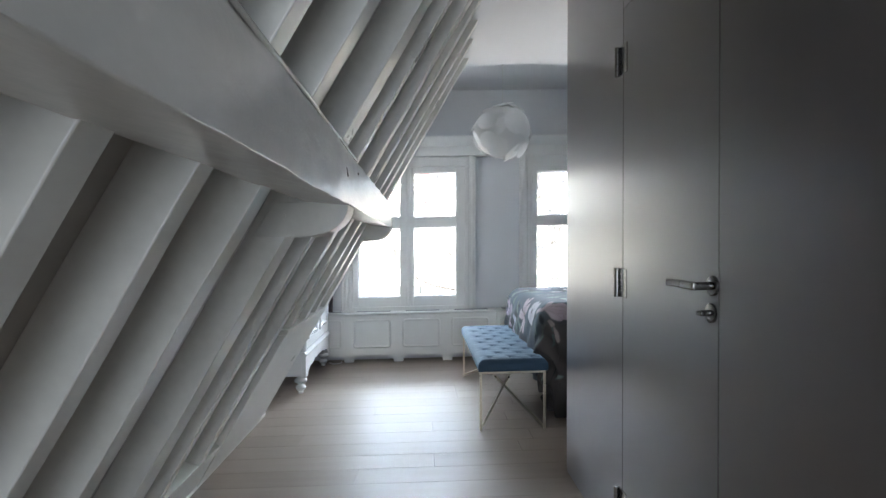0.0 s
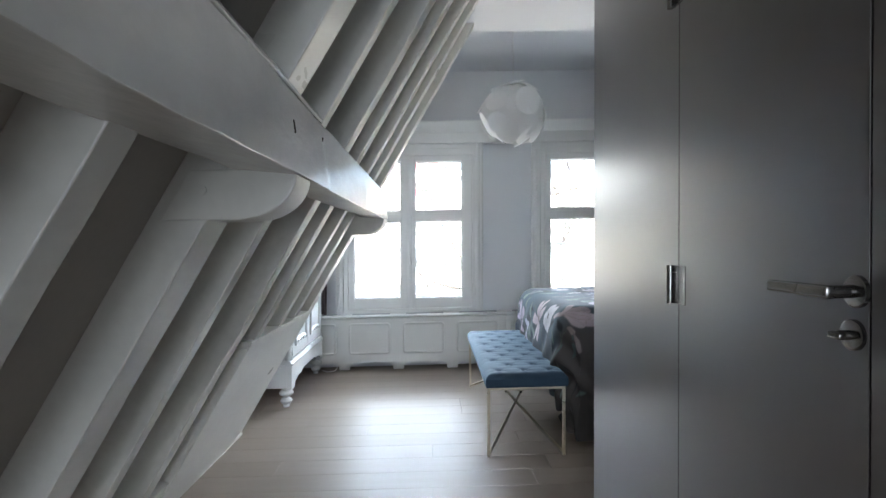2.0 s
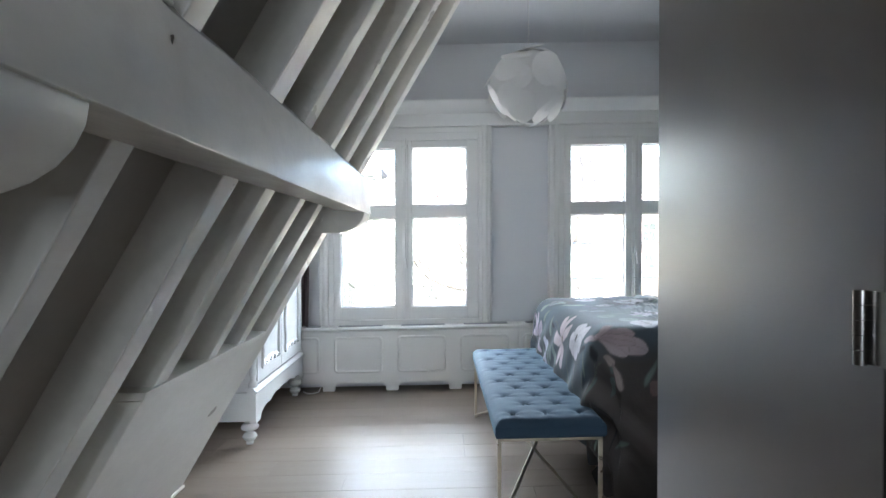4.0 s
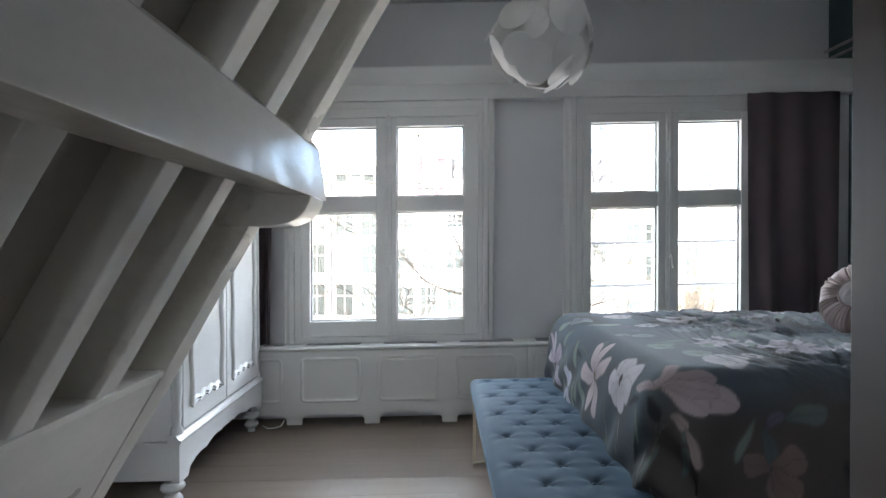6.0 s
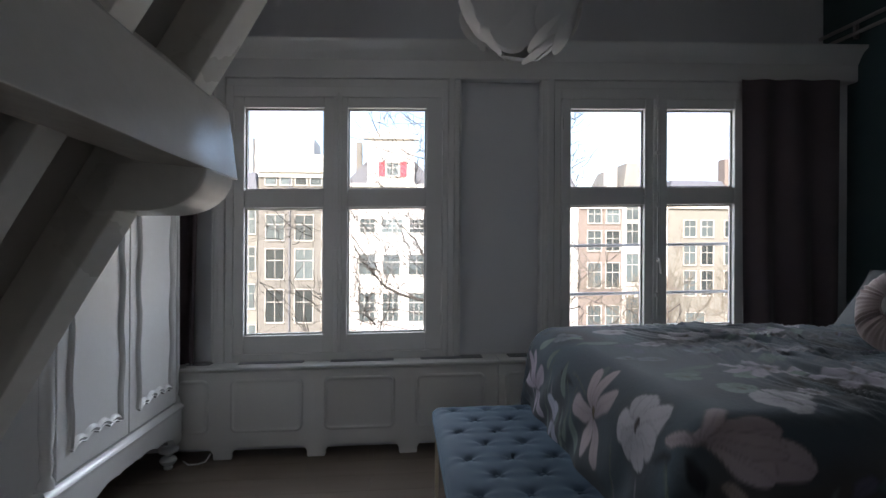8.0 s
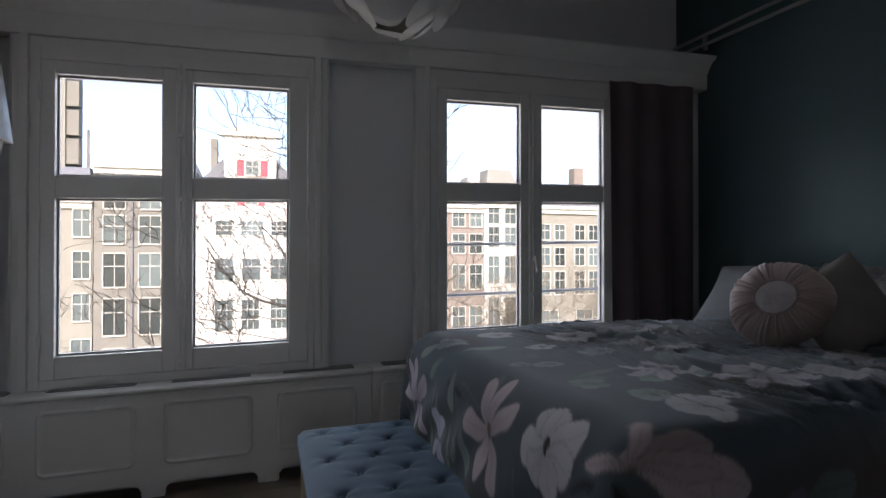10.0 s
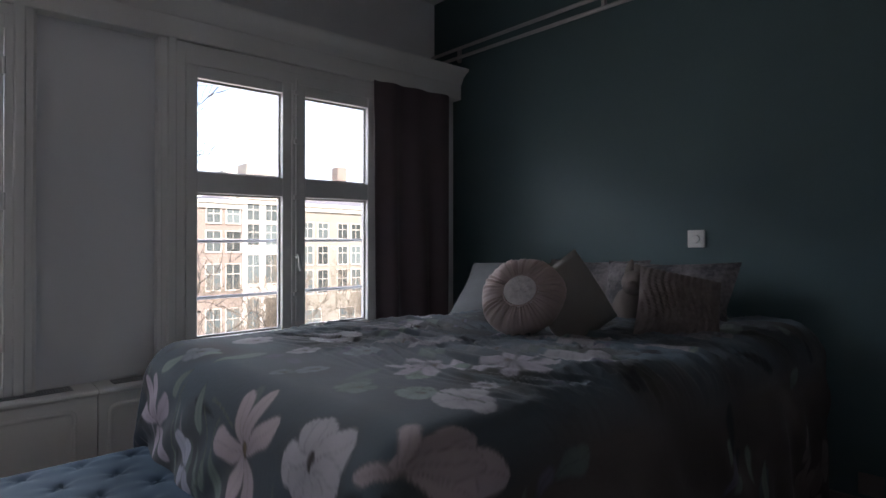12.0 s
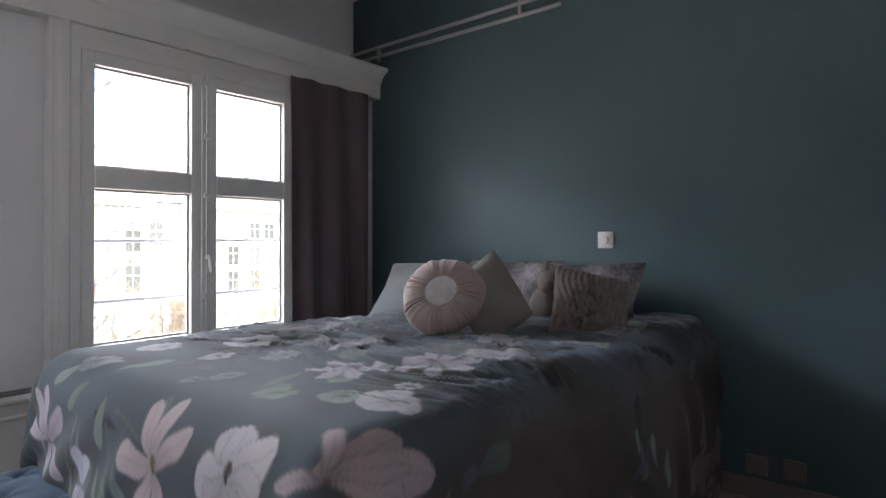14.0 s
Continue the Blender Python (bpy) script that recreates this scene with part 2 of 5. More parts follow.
GLASS = bpy.data.materials.new("window_glass")
GLASS.use_nodes = True
g = GLASS.node_tree.nodes["Principled BSDF"]
g.inputs["Base Color"].default_value = (0.97, 0.985, 0.98, 1)
g.inputs["Roughness"].default_value, g.inputs["Transmission Weight"].default_value, g.inputs["IOR"].default_value = 0.0, 1.0, 1.45

LAMP_DISC = bpy.data.materials.new("lamp_disc")
LAMP_DISC.use_nodes = True
nt = LAMP_DISC.node_tree
pb = nt.nodes["Principled BSDF"]
pb.inputs["Base Color"].default_value, pb.inputs["Roughness"].default_value = (0.80, 0.81, 0.82, 1), 0.45
tr = nt.nodes.new("ShaderNodeBsdfTranslucent")
tr.inputs["Color"].default_value = (0.85, 0.84, 0.80, 1)
mx = nt.nodes.new("ShaderNodeMixShader")
mx.inputs[0].default_value = 0.32
nt.links.new(pb.outputs[0], mx.inputs[1])
nt.links.new(tr.outputs[0], mx.inputs[2])
nt.links.new(mx.outputs[0], nt.nodes["Material Output"].inputs["Surface"])

DUVET = material("floral_duvet", (1.0, 1.0, 1.0), 0.85, second=(0.90, 0.90, 0.92), scale=18, fine=240, bump=0.25, bump_scale=60)
nt = DUVET.node_tree
pb = nt.nodes["Principled BSDF"]
att_node = nt.nodes.new("ShaderNodeAttribute")
att_node.attribute_name = "print"
mulc = nt.nodes.new("ShaderNodeVectorMath")
mulc.operation = "MULTIPLY"
nt.links.new(att_node.outputs["Color"], mulc.inputs[0])
nt.links.new(pb.inputs["Base Color"].links[0].from_socket, mulc.inputs[1])
nt.links.new(mulc.outputs[0], pb.inputs["Base Color"])
cloth_sheen(DUVET, 0.05, (0.7, 0.75, 0.85))

FLORAL_CLOTH = material("floral_cloth", (0.23, 0.21, 0.22), 0.9, second=(0.055, 0.055, 0.06), scale=7, fine=60, bump=0.2, contrast=0.25)

# ---- room ----
WALL_Y, UPPER_Y, TEAL_X = 5.83, 6.03, 2.80
SLOPE0, SLOPE_K, SLOPE_Y1 = -1.23, 0.585, 3.97
LOW_CEIL, HIGH_CEIL, STEP_Y = 2.45, 2.82, 4.0
PART_X, PART_Y = 0.625, 2.84


def slope_x(z, off=0.0):
    return SLOPE0 + SLOPE_K * z + off


def slope_slab(y0, y1, z0, z1, off0, off1, bevel=0.0):
    return prism([(slope_x(z0, off0), z0), (slope_x(z0, off1), z0), (slope_x(z1, off1), z1), (slope_x(z1, off0), z1)], "y", y0, y1, bevel)


floor = solid("floor", box(-1.95, 3.0, -1.9, 6.05, -0.14, -0.022), SUBFLOOR, "pale grey-brown oak plank floor with a satin sheen", "floor", "structure")
ceil_bm = box(-1.95, 3.0, -1.9, STEP_Y, LOW_CEIL, LOW_CEIL + 0.5)
ceil_bm = box(-1.95, 3.0, STEP_Y, 6.25, HIGH_CEIL, HIGH_CEIL + 0.13, bm=ceil_bm)
solid("ceiling", ceil_bm, CEILING_PAINT, "pale grey painted ceiling with a step at the dormer", "ceiling", "structure")

# window wall with two openings, recessed above the cornice
WINS = ((-0.885, 0.365), (0.955, 2.155))
W_Z0, W_Z1 = 0.50, 2.03
xs = (-1.95, WINS[0][0], WINS[0][1], WINS[1][0], WINS[1][1], 3.0)
bm = None
for k in (0, 2, 4):
    bm = box(xs[k], xs[k + 1], WALL_Y, WALL_Y + 0.17, -0.14, 2.22, bm=bm)
for a, b in WINS:
    bm = box(a, b, WALL_Y, WALL_Y + 0.17, -0.14, W_Z0, bm=bm)
    bm = box(a, b, WALL_Y, WALL_Y + 0.17, W_Z1, 2.22, bm=bm)
bm = box(-1.95, 3.0, WALL_Y, UPPER_Y + 0.2, 2.22, 2.235, bm=bm)
bm = box(-1.95, 3.0, UPPER_Y, UPPER_Y + 0.2, 2.235, HIGH_CEIL, bm=bm)
solid("wall_north", bm, WALL_PAINT, "white painted window wall between two tall casements", "wall", "structure", smooth=False)
solid("wall_east", box(TEAL_X, TEAL_X + 0.2, 2.6, 6.2, -0.14, HIGH_CEIL), TEAL, "dark teal painted bedroom wall behind the bed", "wall", "structure", smooth=False)
solid("wall_west", box(-1.95, -1.75, -1.9, 6.2, -0.14, HIGH_CEIL), WALL_PAINT, "white painted side wall of the dormer", "wall", "structure", smooth=False)
# end wall of the passage behind the walker; its opening is added for light
bm = box(-1.95, -0.55, -1.95, -1.75, -0.14, LOW_CEIL)
bm = box(0.45, 3.0, -1.95, -1.75, -0.14, LOW_CEIL, bm=bm)
bm = box(-0.55, 0.45, -1.95, -1.75, -0.14, 0.75, bm=bm)
bm = box(-0.55, 0.45, -1.95, -1.75, 2.1, LOW_CEIL, bm=bm)
solid("wall_south", bm, WALL_PAINT, "white painted end wall of the passage with an opening added for light", "wall", "structure", smooth=False)

# unseen wall added behind the house, keeping sun out of the rear opening
solid("wall_court", box(-9, 9, -6.4, -6.0, -11, 9.0), SUN_BLOCK, "unseen plain brick wall added to keep sun off the rear opening", "wall", "structure", smooth=False)

# partition of dark panels: two fixed panels and a flush door
part_wall = solid("wall_partition", box(PART_X + 0.04, TEAL_X, -1.75, PART_Y, -0.02, LOW_CEIL), DARK_DOOR, "dark taupe satin partition built into the attic", "wall", "structure", smooth=False)
# unseen white face on the partition, added to bounce light onto the bed
solid("wall_bedroom", box(PART_X + 0.06, TEAL_X - 0.002, PART_Y + 0.002, PART_Y + 0.02, 0.0, LOW_CEIL - 0.002), WALL_PAINT, "unseen white bedroom face of the partition, added to bounce window light", "wall", "structure", smooth=False)
DOOR_Y0, DOOR_Y1 = 1.364, 2.035
part("panel", box(PART_X, PART_X + 0.04, DOOR_Y1 + 0.002, PART_Y, 0.0, LOW_CEIL, 0.0015), DARK_DOOR, part_wall)
part("panel", box(PART_X, PART_X + 0.04, -1.75, DOOR_Y0 - 0.005, 0.0, LOW_CEIL, 0.0015), DARK_DOOR, part_wall)
part("panel", box(PART_X, PART_X + 0.04, DOOR_Y0 - 0.003, DOOR_Y1, 2.023, LOW_CEIL, 0.0015), DARK_DOOR, part_wall)

door = thing("door_1", (PART_X, 1.7, 0), "closed flush door in dark taupe satin with steel fittings", "door", kind="structure")
leaf = part("door_leaf", box(PART_X, PART_X + 0.038, DOOR_Y0, DOOR_Y1 - 0.002, 0.012, 2.02, 0.0015), DARK_DOOR, door)
for zc in (0.20, 1.018, 1.838):
    hinge = part("hinge", box(PART_X - 0.004, PART_X + 0.001, DOOR_Y1 - 0.042, DOOR_Y1 + 0.03, zc - 0.053, zc + 0.053, 0.001), CHROME, leaf, "dark steel butt hinge")
    bmk = None
    for q in range(5):
        z0 = zc - 0.054 + q * 0.0216
        bmk = rod((PART_X - 0.012, DOOR_Y1 + 0.03, z0 + 0.0006), (PART_X - 0.012, DOOR_Y1 + 0.03, z0 + 0.021), 0.0095, 14, bmk)
    part("knuckle", bmk, CHROME, leaf)
part("rose", lathe([(0.0, 0), (0.026, 0), (0.026, 0.007), (0.023, 0.009), (0.0, 0.009)], (PART_X, 1.385, 1.055), (-1, 0, 0), 32), CHROME, leaf)
bmk = rod((PART_X - 0.006, 1.385, 1.055), (PART_X - 0.052, 1.385, 1.055), 0.0105, 16)
bmk = box(PART_X - 0.062, PART_X - 0.042, 1.375, 1.45, 1.044, 1.066, 0.006, bmk)
bmk = prism([(PART_X - 0.062, 1.445), (PART_X - 0.042, 1.445), (PART_X - 0.046, 1.528), (PART_X - 0.064, 1.528)], "z", 1.046, 1.066, 0.005, bmk)
part("door_handle", bmk, CHROME, leaf, "brushed steel lever handle")
part("key_rose", lathe([(0.0, 0), (0.025, 0), (0.025, 0.007), (0.022, 0.009), (0.0, 0.009)], (PART_X, 1.392, 0.985), (-1, 0, 0), 32), CHROME, leaf)
bmk = rod((PART_X - 0.006, 1.392, 0.985), (PART_X - 0.03, 1.392, 0.985), 0.008, 16)
bmk = box(PART_X - 0.038, PART_X - 0.024, 1.378, 1.406, 0.979, 0.991, 0.004, bmk)
part("thumb_turn", bmk, CHROME, leaf)

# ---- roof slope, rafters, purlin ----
roof = solid("roof_slope", slope_slab(-1.75, SLOPE_Y1, -0.02, LOW_CEIL, -0.125, -0.22), SHADED_BOARD_PAINT, "sloping attic roof lined with white painted boards, shade between rafters in their colour", "wall", "structure", smooth=False)
RAFTERS = ((-1.40, 0.07), (-1.06, 0.07), (-0.72, 0.07), (-0.39, 0.07), (-0.07, 0.065), (0.25, 0.07), (0.58, 0.068), (0.895, 0.062), (1.228, 0.08),
           (1.705, 0.125), (2.088, 0.064), (2.515, 0.095), (2.825, 0.085), (3.20, 0.075), (3.495, 0.085), (3.862, 0.108))


def rough_bar(y0, y1, z0, z1, off0, off1, seed, amp=0.004, bevel=0.004):
    """An old, hand-sawn timber lying on the slope."""
    bm2 = slope_slab(y0, y1, z0, z1, off0, off1)
    long_edges = [e for e in bm2.edges if abs(e.verts[0].co.z - e.verts[1].co.z) > 0.5]
    bmesh.ops.subdivide_edges(bm2, edges=long_edges, cuts=26, use_grid_fill=True)
    sharp = [e for e in bm2.edges if len(e.link_faces) == 2 and e.calc_face_angle(0) > 0.6]
    bmesh.ops.bevel(bm2, geom=sharp, offset=bevel, segments=2, affect="EDGES", profile=0.5)
    for v in bm2.verts:
        n = noise.noise_vector(Vector((v.co.x * 3 + seed, v.co.y * 5, v.co.z * 3)))
        v.co += n * amp
    return bm2


for k, (y, w) in enumerate(RAFTERS):
    solid("rafter", rough_bar(y, y + w, -0.01, LOW_CEIL + 0.03, -0.15, 0.0, k * 7.3), BEAM_PAINT, "old roof rafter thickly painted off-white with dents" if w < 0.1 else "heavy old truss rafter thickly painted off-white", "rafter", "rafters of the attic slope")

# purlin: dented old beam
bm = prism([(-0.332, 1.296), (-0.352, 1.478), (-0.374, 1.504), (-0.44, 1.525), (-0.52, 1.42), (-0.475, 1.312)], "y", -1.75, 4.10)
long_edges = [e for e in bm.edges if abs(e.verts[0].co.y - e.verts[1].co.y) > 1]
bmesh.ops.subdivide_edges(bm, edges=long_edges, cuts=130, use_grid_fill=False)
sharp = [e for e in bm.edges if len(e.link_faces) == 2 and e.calc_face_angle(0) > 0.35 and abs(e.verts[0].co.y - e.verts[1].co.y) > 0.01]
bmesh.ops.bevel(bm, geom=sharp, offset=0.004, segments=2, affect="EDGES", profile=0.5)
ends = [e for e in bm.edges if len(e.link_faces) == 2 and e.calc_face_angle(0) > 0.8 and abs(e.verts[0].co.y - e.verts[1].co.y) < 0.01 and e.verts[0].co.y > 4.05]
bmesh.ops.bevel(bm, geom=ends, offset=0.012, segments=2, affect="EDGES", profile=0.5)
for v in bm.verts:
    q = Vector((v.co.x * 8, v.co.y * 2.2, v.co.z * 8))
    d = noise.noise(q) * 0.006 + noise.noise(q * 4.1) * 0.004
    if v.co.x > -0.40 and v.co.y < 2.03:
        d += 0.005
    if v.co.x > -0.36 and 0.9 < v.co.y < 2.03:
        d -= 0.012 * max(0.0, noise.noise(Vector((v.co.y * 6, v.co.z * 14, 8))) - 0.12)
    if abs(v.co.y - 2.02) < 0.12 and v.co.x > -0.40:
        d -= 0.010 * max(0, noise.noise(Vector((v.co.y * 30, v.co.z * 30, 2))))
    v.co.x += d
    v.co.z += noise.noise(q + Vector((9, 3, 1))) * 0.003
purlin = solid("purlin", bm, PURLIN_PAINT, "long horizontal roof purlin thickly painted off-white, chipped", "beam")
# worn double bead along the upper edge of the thicker stretch
for bx, bz, br in ((-0.366, 1.497, 0.007), (-0.351, 1.480, 0.005)):
    bmk = bmesh.new()
    prev = None
    for k in range(49):
        y0 = -1.74 + k * 0.0785
        jit = noise.noise(Vector((y0 * 3, bz, 1))) * 0.003
        ringv = [bmk.verts.new((bx + 0.004 + jit + br * math.cos(q * math.pi / 4), y0, bz + jit + br * math.sin(q * math.pi / 4))) for q in range(8)]
        if prev:
            for q in range(8):
                bmk.faces.new((prev[q], prev[(q + 1) % 8], ringv[(q + 1) % 8], ringv[q]))
        else:
            bmk.faces.new(ringv[::-1])
        prev = ringv
    bmk.faces.new(prev)
    part("bead", bmk, PURLIN_PAINT, purlin)
# old cracks and knot holes in the purlin; painted shadow gaps over the corbels
for y0, y1, z0, z1, x in ((1.735, 1.80, 1.303, 1.312, -0.40), (3.90, 3.95, 1.300, 1.308, -0.43), (1.69, 1.697, 1.385, 1.41, -0.340), (0.94, 0.955, 1.303, 1.311, -0.337), (0.805, 0.818, 1.312, 1.32, -0.337), (2.02, 2.026, 1.41, 1.435, -0.346)):
    bmk = box(x - 0.03, x + 0.003, y0, y1, z0, z1, 0.003)
    for v in bmk.verts:
        v.co += noise.noise_vector(v.co * 40) * 0.006
    part("crack", bmk, CRACK_SHADE, purlin, "dark crack in the paint or painted shadow gap over a corbel")
# rounded corbels under the purlin
for y0, y1, tip in ((1.70, 1.835, -0.335), (3.86, 4.06, -0.332)):
    prof = [(slope_x(1.20, -0.1), 1.205), (-0.455, 1.205)]
    for a in range(0, 91, 15):
        prof.append((-0.455 + (tip + 0.455) * math.sin(radians(a)), 1.300 - 0.095 * math.cos(radians(a))))
    prof += [(-0.36, 1.312), (slope_x(1.31, -0.1), 1.312)]
    solid("corbel", prism(prof, "y", y0, y1, 0.006), BEAM_PAINT, "rounded timber corbel painted off-white under the purlin", "corbel", group="corbels under the purlin")
    bm = lathe([(0.0, 0), (0.011, 0), (0.011, 0.005), (0.0, 0.006)], (-0.535, y0 - 0.0, 1.268), (0, -1, 0), 12)
    solid("bolt", bm, BEAM_PAINT, "painted-over iron bolt head in the beam end", "bolt", group="painted bolts")

# low boxed panel on the wall plate, and the plate between the nearer rafters
skirt = solid("eaves_panel", slope_slab(2.775, 3.815, 0.0, 0.742, -0.13, 0.012, 0.004), BEAM_PAINT, "low sloping panel boxed in over the wall plate, painted white", "panel", "structure")
part("ledge", prism([(slope_x(0.742, -0.16), 0.744), (slope_x(0.742, 0.018), 0.744), (slope_x(0.765, 0.012), 0.766), (slope_x(0.765, -0.16), 0.772)], "y", 2.77, 3.82, 0.003), BEAM_PAINT, skirt)
part("skirting", prism([(SLOPE0 - 0.10, 0.0), (SLOPE0 + 0.016, 0.0), (SLOPE0 + 0.016, 0.012), (SLOPE0 - 0.10, 0.012)], "y", -1.75, SLOPE_Y1), BEAM_PAINT, skirt)
plate = solid("wall_plate", prism([(slope_x(0.0, -0.14), 0.0), (slope_x(0.0, 0.004), 0.0), (slope_x(0.21, 0.004), 0.21), (slope_x(0.235, -0.14), 0.25)], "y", -1.75, 2.772, 0.004), BEAM_PAINT, "white painted wall plate at the foot of the rafters", "beam", "structure")
# cheek that closes the slope towards the dormer
solid("wall_cheek", prism([(-1.75, -0.02), (slope_x(-0.02, -0.13), -0.02), (slope_x(LOW_CEIL, -0.13), LOW_CEIL), (-1.75, LOW_CEIL)], "y", SLOPE_Y1 - 0.03, SLOPE_Y1 + 0.0), WALL_PAINT, "white painted cheek at the end of the roof slope", "wall", "structure")

# ---- cornice ----
prof = [(WALL_Y, 2.075), (WALL_Y - 0.075, 2.075), (WALL_Y - 0.08, 2.085), (WALL_Y - 0.08, 2.175), (WALL_Y - 0.09, 2.182), (WALL_Y - 0.10, 2.205), (WALL_Y - 0.125, 2.235), (WALL_Y - 0.155, 2.25), (WALL_Y - 0.16, 2.268), (UPPER_Y, 2.272), (UPPER_Y, 2.2), (WALL_Y, 2.2)]
solid("cornice", prism(prof, "x", -1.75, TEAL_X), WHITE_PAINT, "white painted boxed cornice above the windows", "trim", "structure")

# ---- windows ----
def bars(specs, y0, y1, bevel):
    bm2 = None
    for x0, x1, z0, z1 in specs:
        bm2 = box(x0, x1, y0, y1, z0, z1, bevel, bm2)
    return bm2


SASHES = (((-0.829, -0.262, -0.772, -0.338), (-0.256, 0.322, -0.208, 0.232)), ((1.010, 1.566, 1.062, 1.500), (1.572, 2.098, 1.634, 2.043)))
P_Z = ((0.645, 1.353), (1.453, 1.908))
S_Z0, S_Z1 = 0.546, 1.967
for wi, ((wa, wb), pair) in enumerate(zip(WINS, SASHES)):
    win = thing("window_%d" % (wi + 1), ((wa + wb) / 2, WALL_Y, W_Z0), "white painted wooden casement window with two sashes of two panes", "window", kind="structure")
    s0, s1 = pair[0][0], pair[1][1]
    frame_bm = bars(((wa, s0 - 0.003, W_Z0, W_Z1), (s1 + 0.003, wb, W_Z0, W_Z1), (s0 - 0.003, s1 + 0.003, W_Z0, S_Z0 - 0.003), (s0 - 0.003, s1 + 0.003, S_Z1 + 0.003, W_Z1)), 5.765, 5.90, 0.003)
    part("window_frame", frame_bm, WHITE_PAINT, win)
    # stepped architrave on the wall
    for x0, x1, side in ((wa - 0.065, wa + 0.012, -1), (wb - 0.012, wb + 0.065, 1)):
        if wi == 1 and side == 1:
            continue
        outer = x0 if side < 0 else x1
        inner = x1 if side < 0 else x0
        d = -side
        prof = [(outer, WALL_Y), (outer, 5.775), (outer + d * 0.012, 5.768), (outer + d * 0.018, 5.772), (outer + d * 0.036, 5.768), (outer + d * 0.042, 5.752), (outer + d * 0.07, 5.75), (inner, 5.756), (inner, WALL_Y)]
        part("architrave", prism(prof, "z", 0.50, 2.075), WHITE_PAINT, win)
    part("head_board", box(wa - 0.066, min(wb + 0.066, 2.17), 5.772, WALL_Y, W_Z1 - 0.005, 2.074, 0.003), WHITE_PAINT, win)
    part("window_sill", box(wa, wb, 5.90, 6.03, W_Z0 - 0.05, W_Z0 + 0.03, 0.005), WHITE_PAINT, win)
    for sa, sb, pa, pb in pair:
        sash_bm = bars(((sa, pa, S_Z0, S_Z1), (pb, sb, S_Z0, S_Z1)), 5.758, 5.812, 0.004)
        sash_bm = join(sash_bm, bars(((pa, pb, S_Z0, P_Z[0][0]), (pa, pb, P_Z[0][1], P_Z[1][0]), (pa, pb, P_Z[1][1], S_Z1)), 5.760, 5.810, 0.004))
        sash = part("sash", sash_bm, WHITE_PAINT, win)
        for z0, z1 in P_Z:
            pane = part("pane", box(pa - 0.004, pb + 0.004, 5.786, 5.790, z0 - 0.004, z1 + 0.004), GLASS, sash)
            pane.visible_shadow = False
            bead = None
            for q in ((pa, pa + 0.010, z0, z1), (pb - 0.010, pb, z0, z1), (pa, pb, z0, z0 + 0.010), (pa, pb, z1 - 0.010, z1)):
                bead = box(q[0], q[1], 5.790, 5.806, q[2], q[3], 0.002, bead)
            part("glazing_bead", bead, WHITE_PAINT, sash)
    mid = (pair[0][1] + pair[1][0]) / 2
    part("cover_strip", box(mid - 0.022, mid + 0.022, 5.744, 5.759, S_Z0, S_Z1, 0.005), WHITE_PAINT, win)
    # espagnolette bolt with its handle
    bmk = rod((mid, 5.737, S_Z0 + 0.01), (mid, 5.737, S_Z1 + 0.02), 0.005, 10)
    for zz in (S_Z0 + 0.05, 0.83, 1.35, 1.65, S_Z1 - 0.05):
        bmk = box(mid - 0.014, mid + 0.014, 5.731, 5.745, zz - 0.012, zz + 0.012, 0.002, bmk)
    part("espagnolette", bmk, WHITE_PAINT, win)
    bmk = rod((mid, 5.735, 1.03), (mid, 5.712, 1.03), 0.010, 12)
    bmk = rod((mid, 5.712, 1.045), (mid + 0.012, 5.708, 0.955), 0.008, 12, bmk, 0.010)
    part("window_handle", bmk, WHITE_PAINT, win)
    for hx in (s0, s1):
        for hz in (0.72, 1.28, 1.82):
            part("hinge", rod((hx, 5.752, hz - 0.035), (hx, 5.752, hz + 0.035), 0.007, 10), WHITE_PAINT, win)

# fall guard bars outside the second window
guard = thing("window_guard", (1.55, 5.96, 0.8), "two painted metal guard bars fixed outside the window", "guard rail")
for z in (0.825, 1.12):
    part("bar", rod((0.955, 5.96, z), (2.155, 5.96, z), 0.009, 10), GREY_METAL, guard)

# ---- radiator cover ----
cover = thing("radiator_cover", (0.8, 5.7, 0), "white painted radiator cover with moulded panels and a grilled top", "radiator cover")
C_Y = 5.675
C_X0, C_X1 = -1.12, TEAL_X - 0.01
PITCH, CUT0 = 0.4955, -0.797


def cover_front(x0, x1):
    """The front board with ogee cut-outs along its foot."""
    pts = [(x0, 0.47), (x0, 0.0)]
    k = math.floor((x0 - CUT0) / PITCH)
    while True:
        a = CUT0 + k * PITCH
        b = a + 0.383
        k += 1
        if b < x0 + 0.02:
            continue
        if a > x1 - 0.02:
            break
        if a - 0.012 > x0:
            pts += [(a - 0.012, 0.0), (a - 0.006, 0.012), (a - 0.008, 0.03), (a + 0.004, 0.048), (a + 0.03, 0.062)]
        else:
            pts[-1] = (x0, 0.062)
        if b + 0.012 < x1:
            pts += [(b - 0.03, 0.062), (b - 0.004, 0.048), (b + 0.008, 0.03), (b + 0.006, 0.012), (b + 0.012, 0.0)]
        else:
            pts += [(x1, 0.062), (x1, 0.47)]
            return pts
    pts += [(x1, 0.0), (x1, 0.47)]
    return pts


def rounded(x0, x1, z0, z1, r, n=4):
    pts = []
    for cx, cz, a0 in ((x1 - r, z1 - r, 0), (x0 + r, z1 - r, 90), (x0 + r, z0 + r, 180), (x1 - r, z0 + r, 270)):
        for q in range(n + 1):
            a = radians(a0 + 90 * q / n)
            pts.append((cx + r * math.cos(a), cz + r * math.sin(a)))
    return pts


